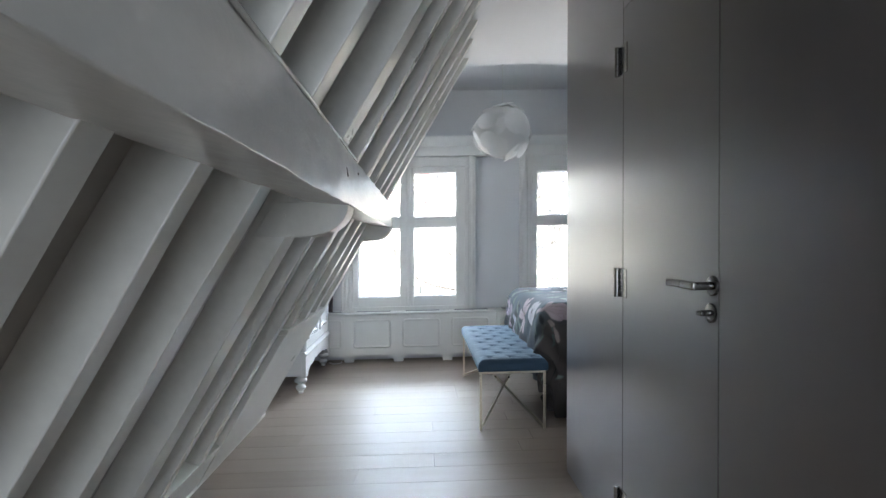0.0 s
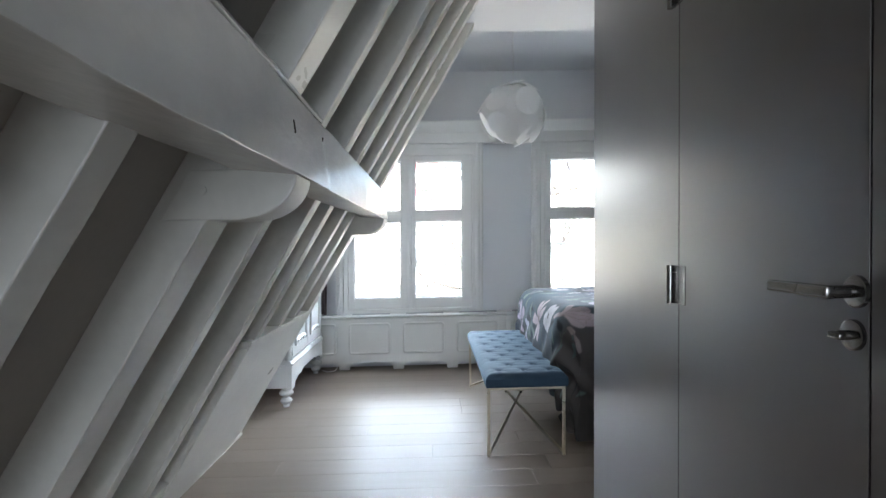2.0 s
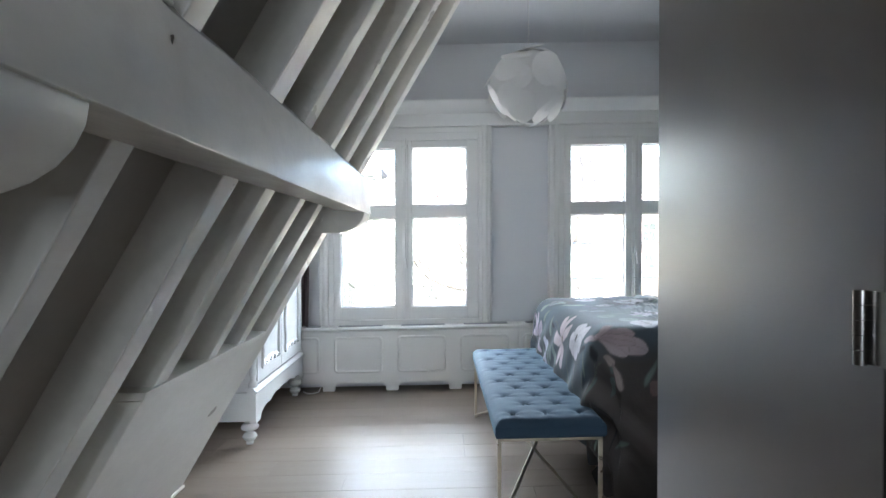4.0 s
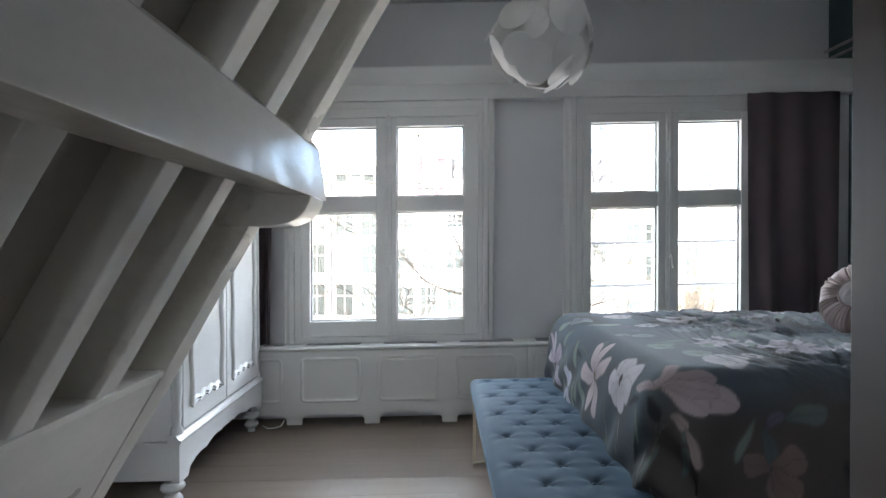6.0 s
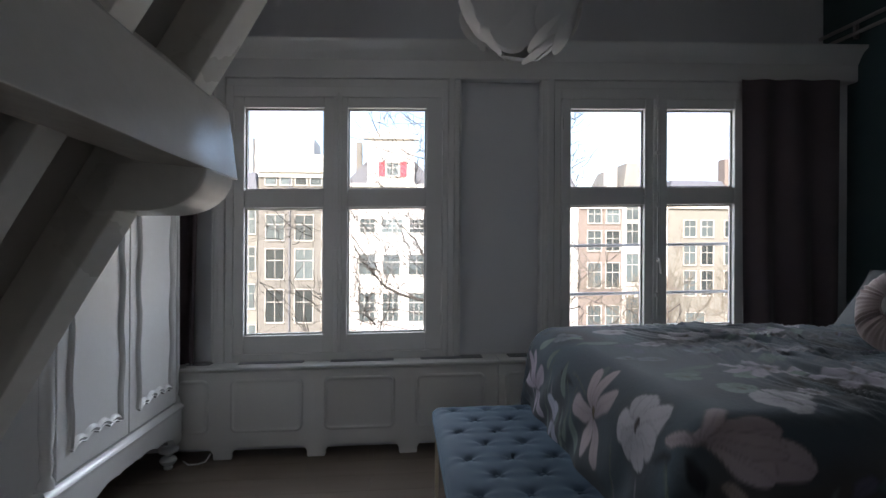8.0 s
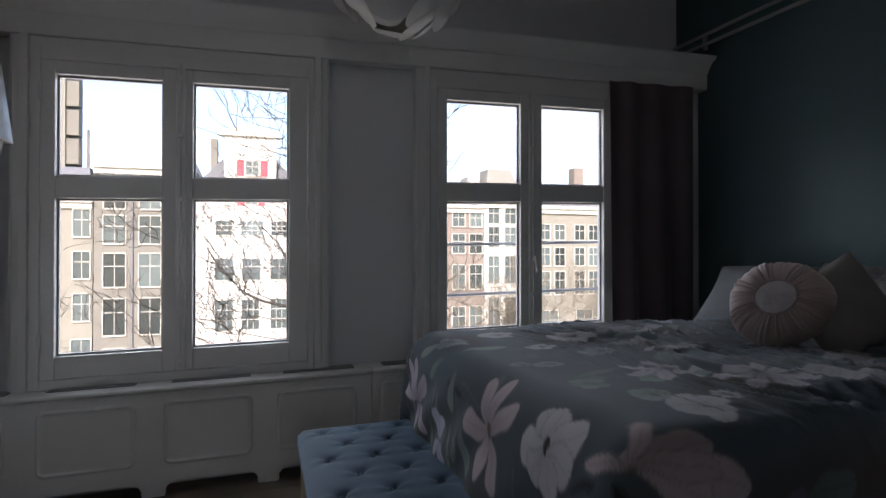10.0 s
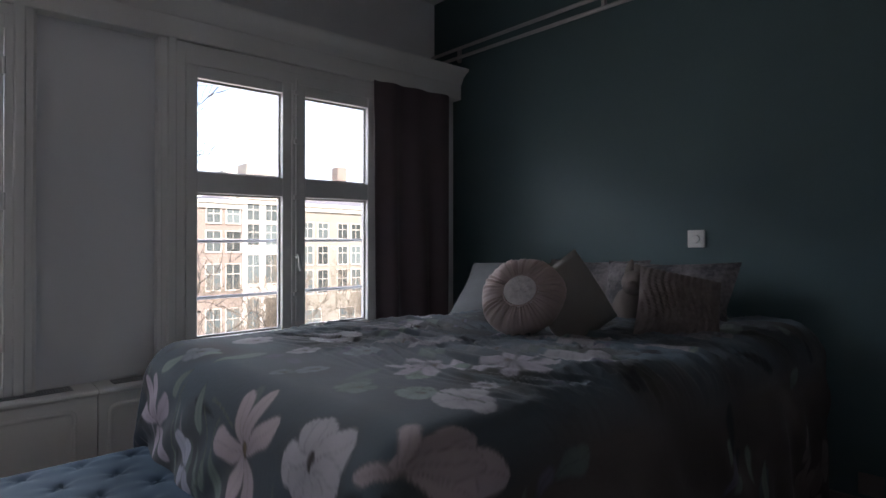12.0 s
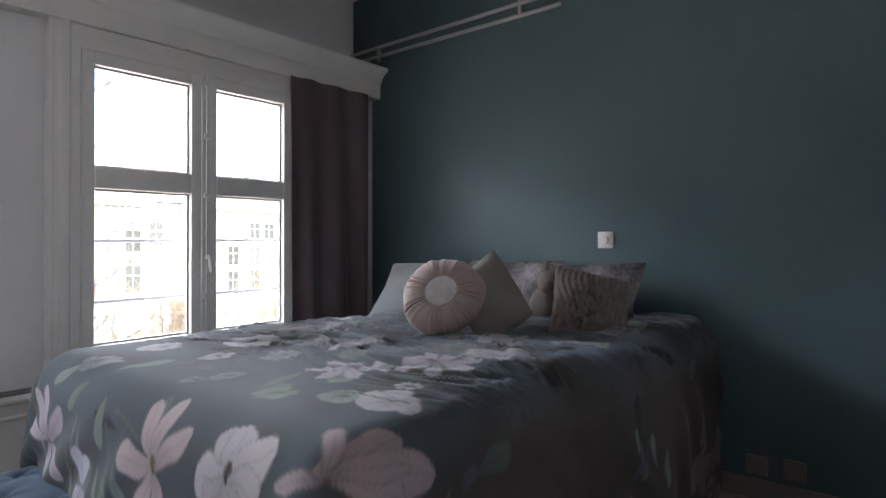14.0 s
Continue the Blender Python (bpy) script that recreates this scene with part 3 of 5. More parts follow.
def moulding(x0, x1, z0, z1, r, steps):
    """A rounded frame on an x-z plane; steps are (inset, y)."""
    bm2 = bmesh.new()
    loops = []
    for inset, y in steps:
        loops.append([bm2.verts.new((p[0], y, p[1])) for p in rounded(x0 + inset, x1 - inset, z0 + inset, z1 - inset, max(0.004, r - inset))])
    n = len(loops[0])
    for a, b in zip(loops, loops[1:]):
        for q in range(n):
            bm2.faces.new((a[q], a[(q + 1) % n], b[(q + 1) % n], b[q]))
    bm2.faces.new(loops[-1])
    return bm2


for x0, x1 in ((C_X0, 0.632), (0.636, C_X1)):
    part("front", prism(cover_front(x0, x1), "y", C_Y, C_Y + 0.02), WHITE_PAINT, cover)
    part("top", prism([(C_Y - 0.018, 0.478), (C_Y - 0.026, 0.484), (C_Y - 0.026, 0.494), (C_Y - 0.018, 0.5), (WALL_Y, 0.5), (WALL_Y, 0.47), (C_Y - 0.004, 0.47)], "x", x0, x1), WHITE_PAINT, cover)
for k in range(-1, 7):
    a = -0.815 + k * PITCH
    if a < C_X0 or a + 0.385 > C_X1 or (a < 0.634 < a + 0.385):
        if a < C_X0:
            a0, a1 = C_X0 + 0.03, a + 0.385
            if a1 - a0 < 0.1:
                continue
        elif a < 0.634:
            a0, a1 = a, a + 0.385
            a1 = 0.595
        else:
            continue
    else:
        a0, a1 = a, a + 0.385
    part("panel", moulding(a0, a1, 0.14, 0.43, 0.035, ((0.0, C_Y + 0.001), (0.004, C_Y - 0.006), (0.012, C_Y - 0.008), (0.018, C_Y - 0.004), (0.022, C_Y - 0.0015), (0.034, C_Y - 0.002))), WHITE_PAINT, cover)
    g = part("grille", box(a0 + 0.03, a1 - 0.01, C_Y + 0.035, C_Y + 0.115, 0.5008, 0.5028), DARK_METAL, cover, "dark metal grille in the top")
    bmk = None
    n = 34
    for q in range(n):
        x = a0 + 0.035 + (a1 - a0 - 0.05) * q / (n - 1)
        bmk = box(x - 0.0018, x + 0.0018, C_Y + 0.035, C_Y + 0.115, 0.5026, 0.5056, 0, bmk)
    for yy in (0.035, 0.075, 0.115):
        bmk = box(a0 + 0.03, a1 - 0.01, C_Y + yy - 0.002, C_Y + yy + 0.002, 0.5026, 0.506, 0, bmk)
    part("grille_mesh", bmk, GREY_METAL, cover)

# white cable on the floor by the cover
pts = [(-1.05, 5.66, 0.006), (-1.0, 5.60, 0.006), (-0.955, 5.61, 0.006), (-0.93, 5.645, 0.006), (-0.92, 5.69, 0.03)]
bmk = None
for p, q in zip(pts, pts[1:]):
    bmk = rod(p, q, 0.004, 8, bmk)
solid("cable", bmk, WHITE_PAINT, "thin white cable lying on the floor by the cover", "cable")

# ---- curtains ----
def curtain(x0, x1, y, z0, z1, folds, depth, name, label):
    rows, cols = 26, folds * 12
    bm2 = bmesh.new()
    grids = []
    for back in (0, 1):
        grid = []
        for r in range(rows + 1):
            f = r / rows
            line = []
            for c in range(cols + 1):
                u = c / cols
                ph = u * folds * 2 * math.pi
                amp = depth * (0.45 + 0.55 * f) * (0.75 + 0.4 * noise.noise(Vector((u * folds * 0.9, 3.1, f * 0.6))))
                x = x0 + (x1 - x0) * u + 0.012 * f * math.sin(ph * 0.5 + 1.3) + 0.015 * f * (1 - 2 * u) * (1 if folds < 5 else -0.6)
                yy = y + amp * math.sin(ph + 0.7 * math.sin(2.2 * f + u * 3)) + 0.004 * back
                line.append(bm2.verts.new((x, yy, z1 + (z0 - z1) * f)))
            grid.append(line)
        grids.append(grid)
    for grid in grids:
        for r in range(rows):
            for c in range(cols):
                bm2.faces.new((grid[r][c], grid[r][c + 1], grid[r + 1][c + 1], grid[r + 1][c]))
    a, b = grids
    for c in range(cols):
        bm2.faces.new((a[0][c], a[0][c + 1], b[0][c + 1], b[0][c]))
        bm2.faces.new((a[rows][c], a[rows][c + 1], b[rows][c + 1], b[rows][c]))
    for r in range(rows):
        bm2.faces.new((a[r][0], a[r + 1][0], b[r + 1][0], b[r][0]))
        bm2.faces.new((a[r][cols], a[r + 1][cols], b[r + 1][cols], b[r][cols]))
    return solid(name, bm2, CURTAIN, label, "curtain", group="curtains at the windows")


curtain(2.06, 2.66, 5.715, 0.505, 2.072, 3, 0.034, "curtain", "dark plum velvet curtain drawn aside, hanging to the sill")
curtain(-1.30, -1.0, 5.74, 0.505, 2.072, 3, 0.026, "curtain", "dark grey-brown curtain gathered beside the wardrobe")

# ---- pipes, switch, sockets, skirting on the teal wall ----
pipes = thing("heating_pipe", (2.78, 5.2, 2.35), "pair of thin painted heating pipes along the teal wall", "pipe")
for z in (2.405, 2.345):
    part("pipe", rod((2.772, 6.02, z + 0.02), (2.772, 3.9 if z > 2.38 else 4.36, z - 0.02), 0.011, 12), PIPE_PAINT, pipes)
for y in (5.75, 4.62):
    part("clip", box(2.774, TEAL_X, y - 0.01, y + 0.01, 2.33, 2.42, 0.002), PIPE_PAINT, pipes)


def wall_plate_thing(name, y, z, label, cat, dimmer):
    shell = PLASTIC if dimmer else SKIRT_PAINT
    t = thing(name, (TEAL_X, y, z), label, cat)
    part("plate", box(TEAL_X - 0.010, TEAL_X, y - 0.041, y + 0.041, z - 0.041, z + 0.041, 0.004), shell, t)
    part("insert", box(TEAL_X - 0.013, TEAL_X - 0.009, y - 0.028, y + 0.028, z - 0.028, z + 0.028, 0.002), shell, t)
    if dimmer:
        part("knob", lathe([(0.0, 0), (0.019, 0), (0.018, 0.012), (0.016, 0.014), (0.0, 0.014)], (TEAL_X - 0.012, y - 0.002, z - 0.001), (-1, 0, 0), 28), PLASTIC, t)
    else:
        part("socket_well", lathe([(0.0, 0), (0.02, 0), (0.02, 0.0015), (0.0, 0.0015)], (TEAL_X - 0.012, y, z), (-1, 0, 0), 24), shell, t)


wall_plate_thing("dimmer_switch", 4.133, 1.093, "white square dimmer switch on the teal wall", "switch", True)
wall_plate_thing("wall_socket", 3.47, 0.142, "dull grey wall socket just above the skirting", "socket", False)
wall_plate_thing("wall_socket", 3.335, 0.150, "dull grey wall socket just above the skirting", "socket", False)
solid("baseboard", box(TEAL_X - 0.014, TEAL_X, 2.84, 5.66, 0.0, 0.085, 0.003), SKIRT_PAINT, "low painted skirting board along the teal wall", "trim", "structure")

# ---- white carved wardrobe ----
arm = thing("wardrobe", (-1.33, 5.05, 0), "antique white painted wooden wardrobe with carved doors on turned feet", "wardrobe")
A_X, A_Y0, A_Y1, A_TOP = -1.075, 4.53, 5.60, 1.95
part("body", box(-1.60, A_X, A_Y0, A_Y1, 0.30, A_TOP, 0.006), WHITE_GLOSS, arm)
# base with a scalloped apron
ap = [(A_Y0 - 0.025, 0.305), (A_Y0 - 0.025, 0.13), (A_Y0 + 0.06, 0.13)]
for q in range(0, 61):
    f = q / 60
    yy = A_Y0 + 0.08 + (A_Y1 - A_Y0 - 0.16) * f
    zz = 0.165 + 0.055 * (1 - abs(2 * f - 1)) + 0.013 * abs(math.sin(f * math.pi * 5)) * (1 if q % 12 else 0.4) - 0.02 * math.exp(-((f - 0.5) / 0.06) ** 2)
    ap.append((yy, zz))
ap += [(A_Y1 - 0.06, 0.13), (A_Y1 + 0.025, 0.13), (A_Y1 + 0.025, 0.305)]
part("apron", prism(ap, "x", A_X - 0.005, A_X + 0.03), WHITE_GLOSS, arm)
part("side_apron", box(-1.60, A_X - 0.004, A_Y0 - 0.024, A_Y0 + 0.004, 0.14, 0.305, 0.004), WHITE_GLOSS, arm)
part("plinth_moulding", prism([(A_X - 0.02, 0.30), (A_X + 0.038, 0.30), (A_X + 0.04, 0.312), (A_X + 0.026, 0.32), (A_X + 0.018, 0.335), (A_X - 0.02, 0.335)], "y", A_Y0 - 0.03, A_Y1 + 0.03), WHITE_GLOSS, arm)
foot_prof = [(0.0, 0.0), (0.020, 0.0), (0.024, 0.008), (0.018, 0.018), (0.034, 0.028), (0.043, 0.045), (0.034, 0.062), (0.02, 0.068), (0.022, 0.076), (0.046, 0.088), (0.052, 0.10), (0.046, 0.114), (0.03, 0.122), (0.036, 0.132), (0.0, 0.132)]
for x, y in ((A_X - 0.02, A_Y0 + 0.02), (A_X - 0.02, A_Y1 - 0.02), (-1.56, A_Y0 + 0.02), (-1.56, A_Y1 - 0.02)):
    part("foot", lathe(foot_prof, (x, y, 0.0)), WHITE_GLOSS, arm, "turned bun foot")
for y0, y1 in ((A_Y0 + 0.035, 5.066), (5.072, A_Y1 - 0.035)):
    dr = part("door", box(A_X, A_X + 0.022, y0, y1, 0.345, A_TOP - 0.1, 0.004), WHITE_GLOSS, arm)
    # raised wavy moulding round the door panel
    m0, m1 = y0 + 0.075, y1 - 0.075
    path = []
    for q in range(41):
        f = q / 40
        path.append((m0 + 0.008 * math.sin(f * 26), 0.43 + 1.3 * f))
    for q in range(1, 13):
        f = q / 12
        path.append((m0 + (m1 - m0) * f, 1.73 + 0.04 * math.sin(f * math.pi)))
    for q in range(41):
        f = 1 - q / 40
        path.append((m1 - 0.008 * math.sin(f * 26), 0.43 + 1.3 * f))
    for q in range(1, 25):
        f = 1 - q / 24
        path.append((m0 + (m1 - m0) * f, 0.43 + 0.014 * abs(math.sin(f * math.pi * 4)) + 0.02 * math.sin(f * math.pi)))
    bmk = bmesh.new()
    prev, n = None, len(path)
    rings = []
    for k, (y, z) in enumerate(path):
        ya, za = path[k - 1]
        yb, zb = path[(k + 1) % n]
        t = Vector((0, yb - ya, zb - za)).normalized()
        s = Vector((0, -t.z, t.y))
        rings.append([bmk.verts.new(Vector((A_X + 0.022 + hh, y, z)) + s * ww) for ww, hh in ((-0.016, -0.002), (-0.009, 0.009), (0.0, 0.013), (0.009, 0.006), (0.014, 0.010), (0.018, -0.002))])
    for k in range(n):
        a, b = rings[k], rings[(k + 1) % n]
        for q in range(5):
            bmk.faces.new((a[q], a[q + 1], b[q + 1], b[q]))
    part("carved_moulding", bmk, WHITE_GLOSS, dr)
part("corner_post", lathe([(0.0, 0), (0.026, 0), (0.026, 0.02), (0.016, 0.04), (0.022, 0.08), (0.018, 0.12), (0.024, 0.18), (0.02, 0.9), (0.018, 1.3), (0.026, 1.36), (0.0, 1.36)], (A_X + 0.004, A_Y0 + 0.008, 0.335), sides=16), WHITE_GLOSS, arm)
part("corner_post", lathe([(0.0, 0), (0.026, 0), (0.026, 0.02), (0.016, 0.04), (0.022, 0.08), (0.018, 0.12), (0.024, 0.18), (0.02, 0.9), (0.018, 1.3), (0.026, 1.36), (0.0, 1.36)], (A_X + 0.004, A_Y1 - 0.008, 0.335), sides=16), WHITE_GLOSS, arm)
part("crown", prism([(-1.60, A_TOP), (A_X + 0.01, A_TOP), (A_X + 0.02, A_TOP + 0.02), (A_X + 0.05, A_TOP + 0.05), (A_X + 0.055, A_TOP + 0.07), (-1.60, A_TOP + 0.07)], "y", A_Y0 - 0.04, A_Y1 + 0.03), WHITE_GLOSS, arm)

# ---- tufted bench ----
BX0, BX1, BY0, BY1 = 0.238, 0.665, 3.475, 4.975
bench = thing("bench", ((BX0 + BX1) / 2, (BY0 + BY1) / 2, 0), "blue velvet tufted bench on a thin pale brass frame", "bench")
nx, ny = 44, 150
BT, BB = 0.452, 0.372
buttons = []
for r in range(11):
    y = BY0 + 0.085 + (BY1 - BY0 - 0.17) * r / 10
    for x in ((0.075, 0.214, 0.352) if r % 2 == 0 else (0.145, 0.283)):
        buttons.append((BX0 + x, y))
XX, YY = np.meshgrid(np.linspace(0, 1, nx + 1), np.linspace(0, 1, ny + 1), indexing="ij")
PX, PY = BX0 + (BX1 - BX0) * XX, BY0 + (BY1 - BY0) * YY
edge = np.minimum(np.minimum(PX - BX0, BX1 - PX), np.minimum(PY - BY0, BY1 - PY))
Z = BT - 0.024 * np.exp(-edge / 0.016)
for x, y in buttons:
    dx, dy = PX - x, PY - y
    rr = np.hypot(dx, dy)
    Z -= 0.010 * np.exp(-(rr / 0.020) ** 2) + 0.005 * np.exp(-(rr / 0.06) ** 2)
    ang = np.arctan2(dy, dx)
    Z -= 0.004 * np.exp(-(rr / 0.055) ** 2) * np.cos(4 * ang + math.pi)
bm = bmesh.new()
top = [[bm.verts.new((PX[i, j], PY[i, j], Z[i, j])) for j in range(ny + 1)] for i in range(nx + 1)]
for i in range(nx):
    for j in range(ny):
        bm.faces.new((top[i][j], top[i + 1][j], top[i + 1][j + 1], top[i][j + 1]))
ring = [top[i][0] for i in range(nx + 1)] + [top[nx][j] for j in range(1, ny + 1)] + [top[i][ny] for i in range(nx - 1, -1, -1)] + [top[0][j] for j in range(ny - 1, 0, -1)]
last = ring
cx, cy = (BX0 + BX1) / 2, (BY0 + BY1) / 2
for grow, z in ((0.006, BT - 0.034), (0.007, BB + 0.012), (0.0, BB)):
    nxt = [bm.verts.new((v.co.x + (grow if v.co.x > cx else -grow) * (abs(v.co.x - cx) > 0.20), v.co.y + (grow if v.co.y > cy else -grow) * (abs(v.co.y - cy) > 0.74), z)) for v in ring]
    for k in range(len(ring)):
        bm.faces.new((last[k], last[(k + 1) % len(ring)], nxt[(k + 1) % len(ring)], nxt[k]))
    last = nxt
bm.faces.new(last)
cushion = part("cushion", bm, VELVET, bench)
for x, y in buttons:
    bmk = bmesh.new()
    bmesh.ops.create_uvsphere(bmk, u_segments=10, v_segments=6, radius=0.0085)
    bmk.transform(Matrix.Translation((x, y, BT - 0.0145)) @ Matrix.Diagonal((1, 1, 0.6, 1)))
    part("button", bmk, VELVET, cushion)
FW = 0.0075


def square_rod(p, q, w=FW):
    return rod(p, q, w * 1.25, 4)


FX0, FX1, FY0, FY1, FZ = BX0 + 0.012, BX1 - 0.012, BY0 + 0.02, BY1 - 0.02, BB - 0.008
for p, q in (((FX0, FY0), (FX1, FY0)), ((FX1, FY0), (FX1, FY1)), ((FX1, FY1), (FX0, FY1)), ((FX0, FY1), (FX0, FY0))):
    part("rail", box(min(p[0], q[0]) - FW, max(p[0], q[0]) + FW, min(p[1], q[1]) - FW, max(p[1], q[1]) + FW, FZ - FW, FZ + FW, 0.001), BRASS, bench)
for x in (FX0, FX1):
    for y in (FY0, FY1):
        part("leg", box(x - FW, x + FW, y - FW, y + FW, 0, FZ - FW, 0.001), BRASS, bench)
        ox = FX1 if x == FX0 else FX0
        oy = cy + (0.04 if y == FY0 else -0.04)
        part("brace", square_rod((x, y, 0.012), (ox, oy, FZ - FW)), BRASS, bench)

# ---- bed ----
bed = thing("bed", (1.7, 4.4, 0), "double bed with a box spring against the teal wall", "bed")
part("box_spring", box(0.80, 2.74, 3.76, 4.92, 0.08, 0.42, 0.02), GREY_CLOTH, bed)
part("mattress", box(0.78, 2.76, 3.74, 4.94, 0.42, 0.69, 0.05), LINEN, bed)
for x in (0.9, 2.65):
    for y in (3.86, 4.82):
        part("leg", rod((x, y, 0), (x, y, 0.085), 0.025, 14), DARK_METAL, bed)

# duvet: one draped sheet with a floral print
IX, IY0, IY1, RAD, D_TOP = 0.755, 3.695, 4.92, 0.115, 0.772
STEP = 0.006
s_vals = np.arange(-0.66, 1.92, STEP)
w_vals = np.arange(IY0 - 0.80, IY1 + 0.62, STEP)


def drape(s, w):
    a = max(0.0, -s)
    b = max(0.0, IY0 - w)
    c = max(0.0, w - IY1)
    bb, sign = (b, -1) if b > 0 else (c, 1)
    r = math.hypot(a, bb)
    x, y = IX + max(0.0, s), min(max(w, IY0), IY1)
    if r == 0:
        return x, y, 0.0, 0.0, 0.0
    ca, cb = a / r, bb / r
    rmax = (0.60 * ca + (0.80 if sign < 0 else 0.58) * cb) / max(ca + cb, 1e-6)
    r = min(r, rmax)
    quarter = RAD * math.pi / 2
    if r < quarter:
        out, drop = RAD * math.sin(r / RAD), RAD * (1 - math.cos(r / RAD))
    else:
        out, drop = RAD + 0.015 * math.sin((r - quarter) * 6) - 0.10 * max(0.0, r - 0.35) * ca, RAD + (r - quarter)
    return x - out * ca, y + sign * out * cb, drop, min(1.0, 2 * ca * cb), r


PETALS = []


def petal(w, s, ang, length, width, colour, soft=0.011):
    PETALS.append((w, s, radians(ang), length, width, colour, soft))


PINK, PALE, SAGE, DUSK = (0.54, 0.455, 0.47), (0.52, 0.51, 0.54), (0.25, 0.31, 0.28), (0.045, 0.05, 0.06)
rnd = random.Random(5)


def shade(colour, low, high):
    f = rnd.uniform(low, high)
    return tuple(c * f for c in colour)


def blossom(w, s, size, n, colour, spread=360, start=0, width=0.34):
    for k in range(n):
        petal(w, s, start + spread * k / n + rnd.uniform(-9, 9), size * rnd.uniform(0.8, 1.15), size * width * rnd.uniform(0.85, 1.15), shade(colour, 0.86, 1.08))
    petal(w, s, start, 0.022, 0.012, (0.12, 0.09, 0.06))


def stroke(s0, w0, s1, w1, width, colour, soft=0.007):
    """A petal, leaf or stem from one point of the cloth to another."""
    petal(w0, s0, math.degrees(math.atan2(s1 - s0, w0 - w1)), math.hypot(s1 - s0, w1 - w0), width, shade(colour, 0.90, 1.08), soft)


def flower(s, w, tips, colour, heart=None):
    """A drawn flower: its heart and the tips of its petals with their widths."""
    for ds, dw, width in tips:
        stroke(s, w, s + ds, w + dw, width, colour)
    if heart:
        stroke(s - 0.012, w, s + 0.028, w + 0.004, 0.013, heart, 0.004)


def vine(s, w, ds, dw, bend, colour, width=0.005):
    """A thin curved stem, drawn as short strokes."""
    n = 7
    pts = [(s + ds * k / n + bend * math.sin(math.pi * k / n) * 0.4, w + dw * k / n + bend * math.sin(math.pi * k / n)) for k in range(n + 1)]
    for (a, b), (c, d) in zip(pts, pts[1:]):
        stroke(a - (c - a) * 0.25, b - (d - b) * 0.25, c + (c - a) * 0.25, d + (d - b) * 0.25, width, colour, 0.004)


LILAC, PALE_SAGE, DIM, EARTH = (0.40, 0.38, 0.42), (0.30, 0.36, 0.34), (0.27, 0.30, 0.33), (0.05, 0.03, 0.025)
# dim leaves and washed-out flowers under the clear ones
for k in range(150):
    w, s = rnd.uniform(IY0 - 0.7, IY1 + 0.5), rnd.uniform(-0.5, 1.9)
    petal(w, s, rnd.uniform(0, 360), rnd.uniform(0.06, 0.17), rnd.uniform(0.016, 0.042), rnd.choice((SAGE, (0.15, 0.19, 0.18), (0.15, 0.15, 0.20), DUSK, DUSK, (0.12, 0.15, 0.16))), 0.014)
for k in range(52):
    w, s = rnd.uniform(IY0 - 0.05, IY1 + 0.3), rnd.uniform(0.36, 1.88)
    blossom(w, s, rnd.uniform(0.05, 0.115), rnd.choice((3, 4, 5)), shade(rnd.choice((LILAC, PALE, DIM, DIM, PALE_SAGE)), 0.42, 0.78), rnd.choice((360, 220, 150)), rnd.uniform(0, 360), 0.40)
for k in range(34):
    w, s = rnd.uniform(IY0 - 0.65, IY1 + 0.3), rnd.uniform(-0.58, -0.30)
    petal(w, s, 90 + rnd.uniform(-25, 25), rnd.uniform(0.08, 0.2), rnd.uniform(0.004, 0.009), rnd.choice((SAGE, PALE_SAGE, (0.36, 0.34, 0.30), LILAC)), 0.004)
# drooping rose petals along the long side, its shade mixed into their pink
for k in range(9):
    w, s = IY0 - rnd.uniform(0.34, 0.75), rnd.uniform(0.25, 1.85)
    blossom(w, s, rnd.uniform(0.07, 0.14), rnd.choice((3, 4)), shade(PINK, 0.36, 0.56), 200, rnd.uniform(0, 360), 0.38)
# leaves and stems between the lilies of the foot
for s, w, ds, dw, width in ((-0.10, 4.46, -0.13, -0.03, 0.030), (-0.08, 4.60, -0.10, 0.06, 0.026), (-0.05, 4.72, -0.08, 0.09, 0.030), (-0.24, 4.36, -0.12, 0.02, 0.020), (0.02, 4.62, -0.07, 0.08, 0.030), (-0.30, 4.40, -0.10, 0.03, 0.016), (-0.16, 3.70, -0.12, -0.05, 0.018)):
    stroke(s, w, s + ds, w + dw, width, SAGE)
for s, w, ds, dw, bend in ((-0.15, 4.41, -0.22, 0.02, -0.05), (-0.13, 4.38, -0.03, -0.16, 0.03), (-0.16, 4.30, -0.10, 0.02, 0.02), (-0.12, 4.58, -0.24, 0.03, 0.03), (-0.22, 3.98, -0.20, 0.03, -0.02), (-0.20, 3.66, -0.22, 0.02, 0.03), (-0.14, 3.56, -0.22, 0.02, -0.03), (-0.10, 3.53, -0.25, -0.03, 0.02)):
    vine(s, w, ds, dw, bend, (0.33, 0.38, 0.30))
# pale round blooms on top of the bed, near the foot
for s, w, size, col in ((0.125, 3.845, 0.055, PALE_SAGE), (0.165, 3.745, 0.075, PALE), (0.265, 3.79, 0.035, PALE), (0.095, 4.23, 0.045, DIM), (0.03, 4.27, 0.035, DIM), (0.17, 4.77, 0.075, PALE), (-0.03, 4.71, 0.06, DIM), (0.37, 4.58, 0.09, PALE), (0.30, 4.30, 0.06, DIM), (0.06, 3.98, 0.05, SAGE), (0.22, 3.95, 0.045, SAGE), (0.20, 4.48, 0.05, PALE)):
    blossom(w, s, size, 6, tuple(c * 0.85 for c in col), 360, rnd.uniform(0, 60), 0.52)
vine(0.10, 3.93, 0.08, -0.22, 0.03, (0.26, 0.32, 0.28))
vine(0.10, 4.05, 0.22, -0.10, -0.03, (0.26, 0.30, 0.30))
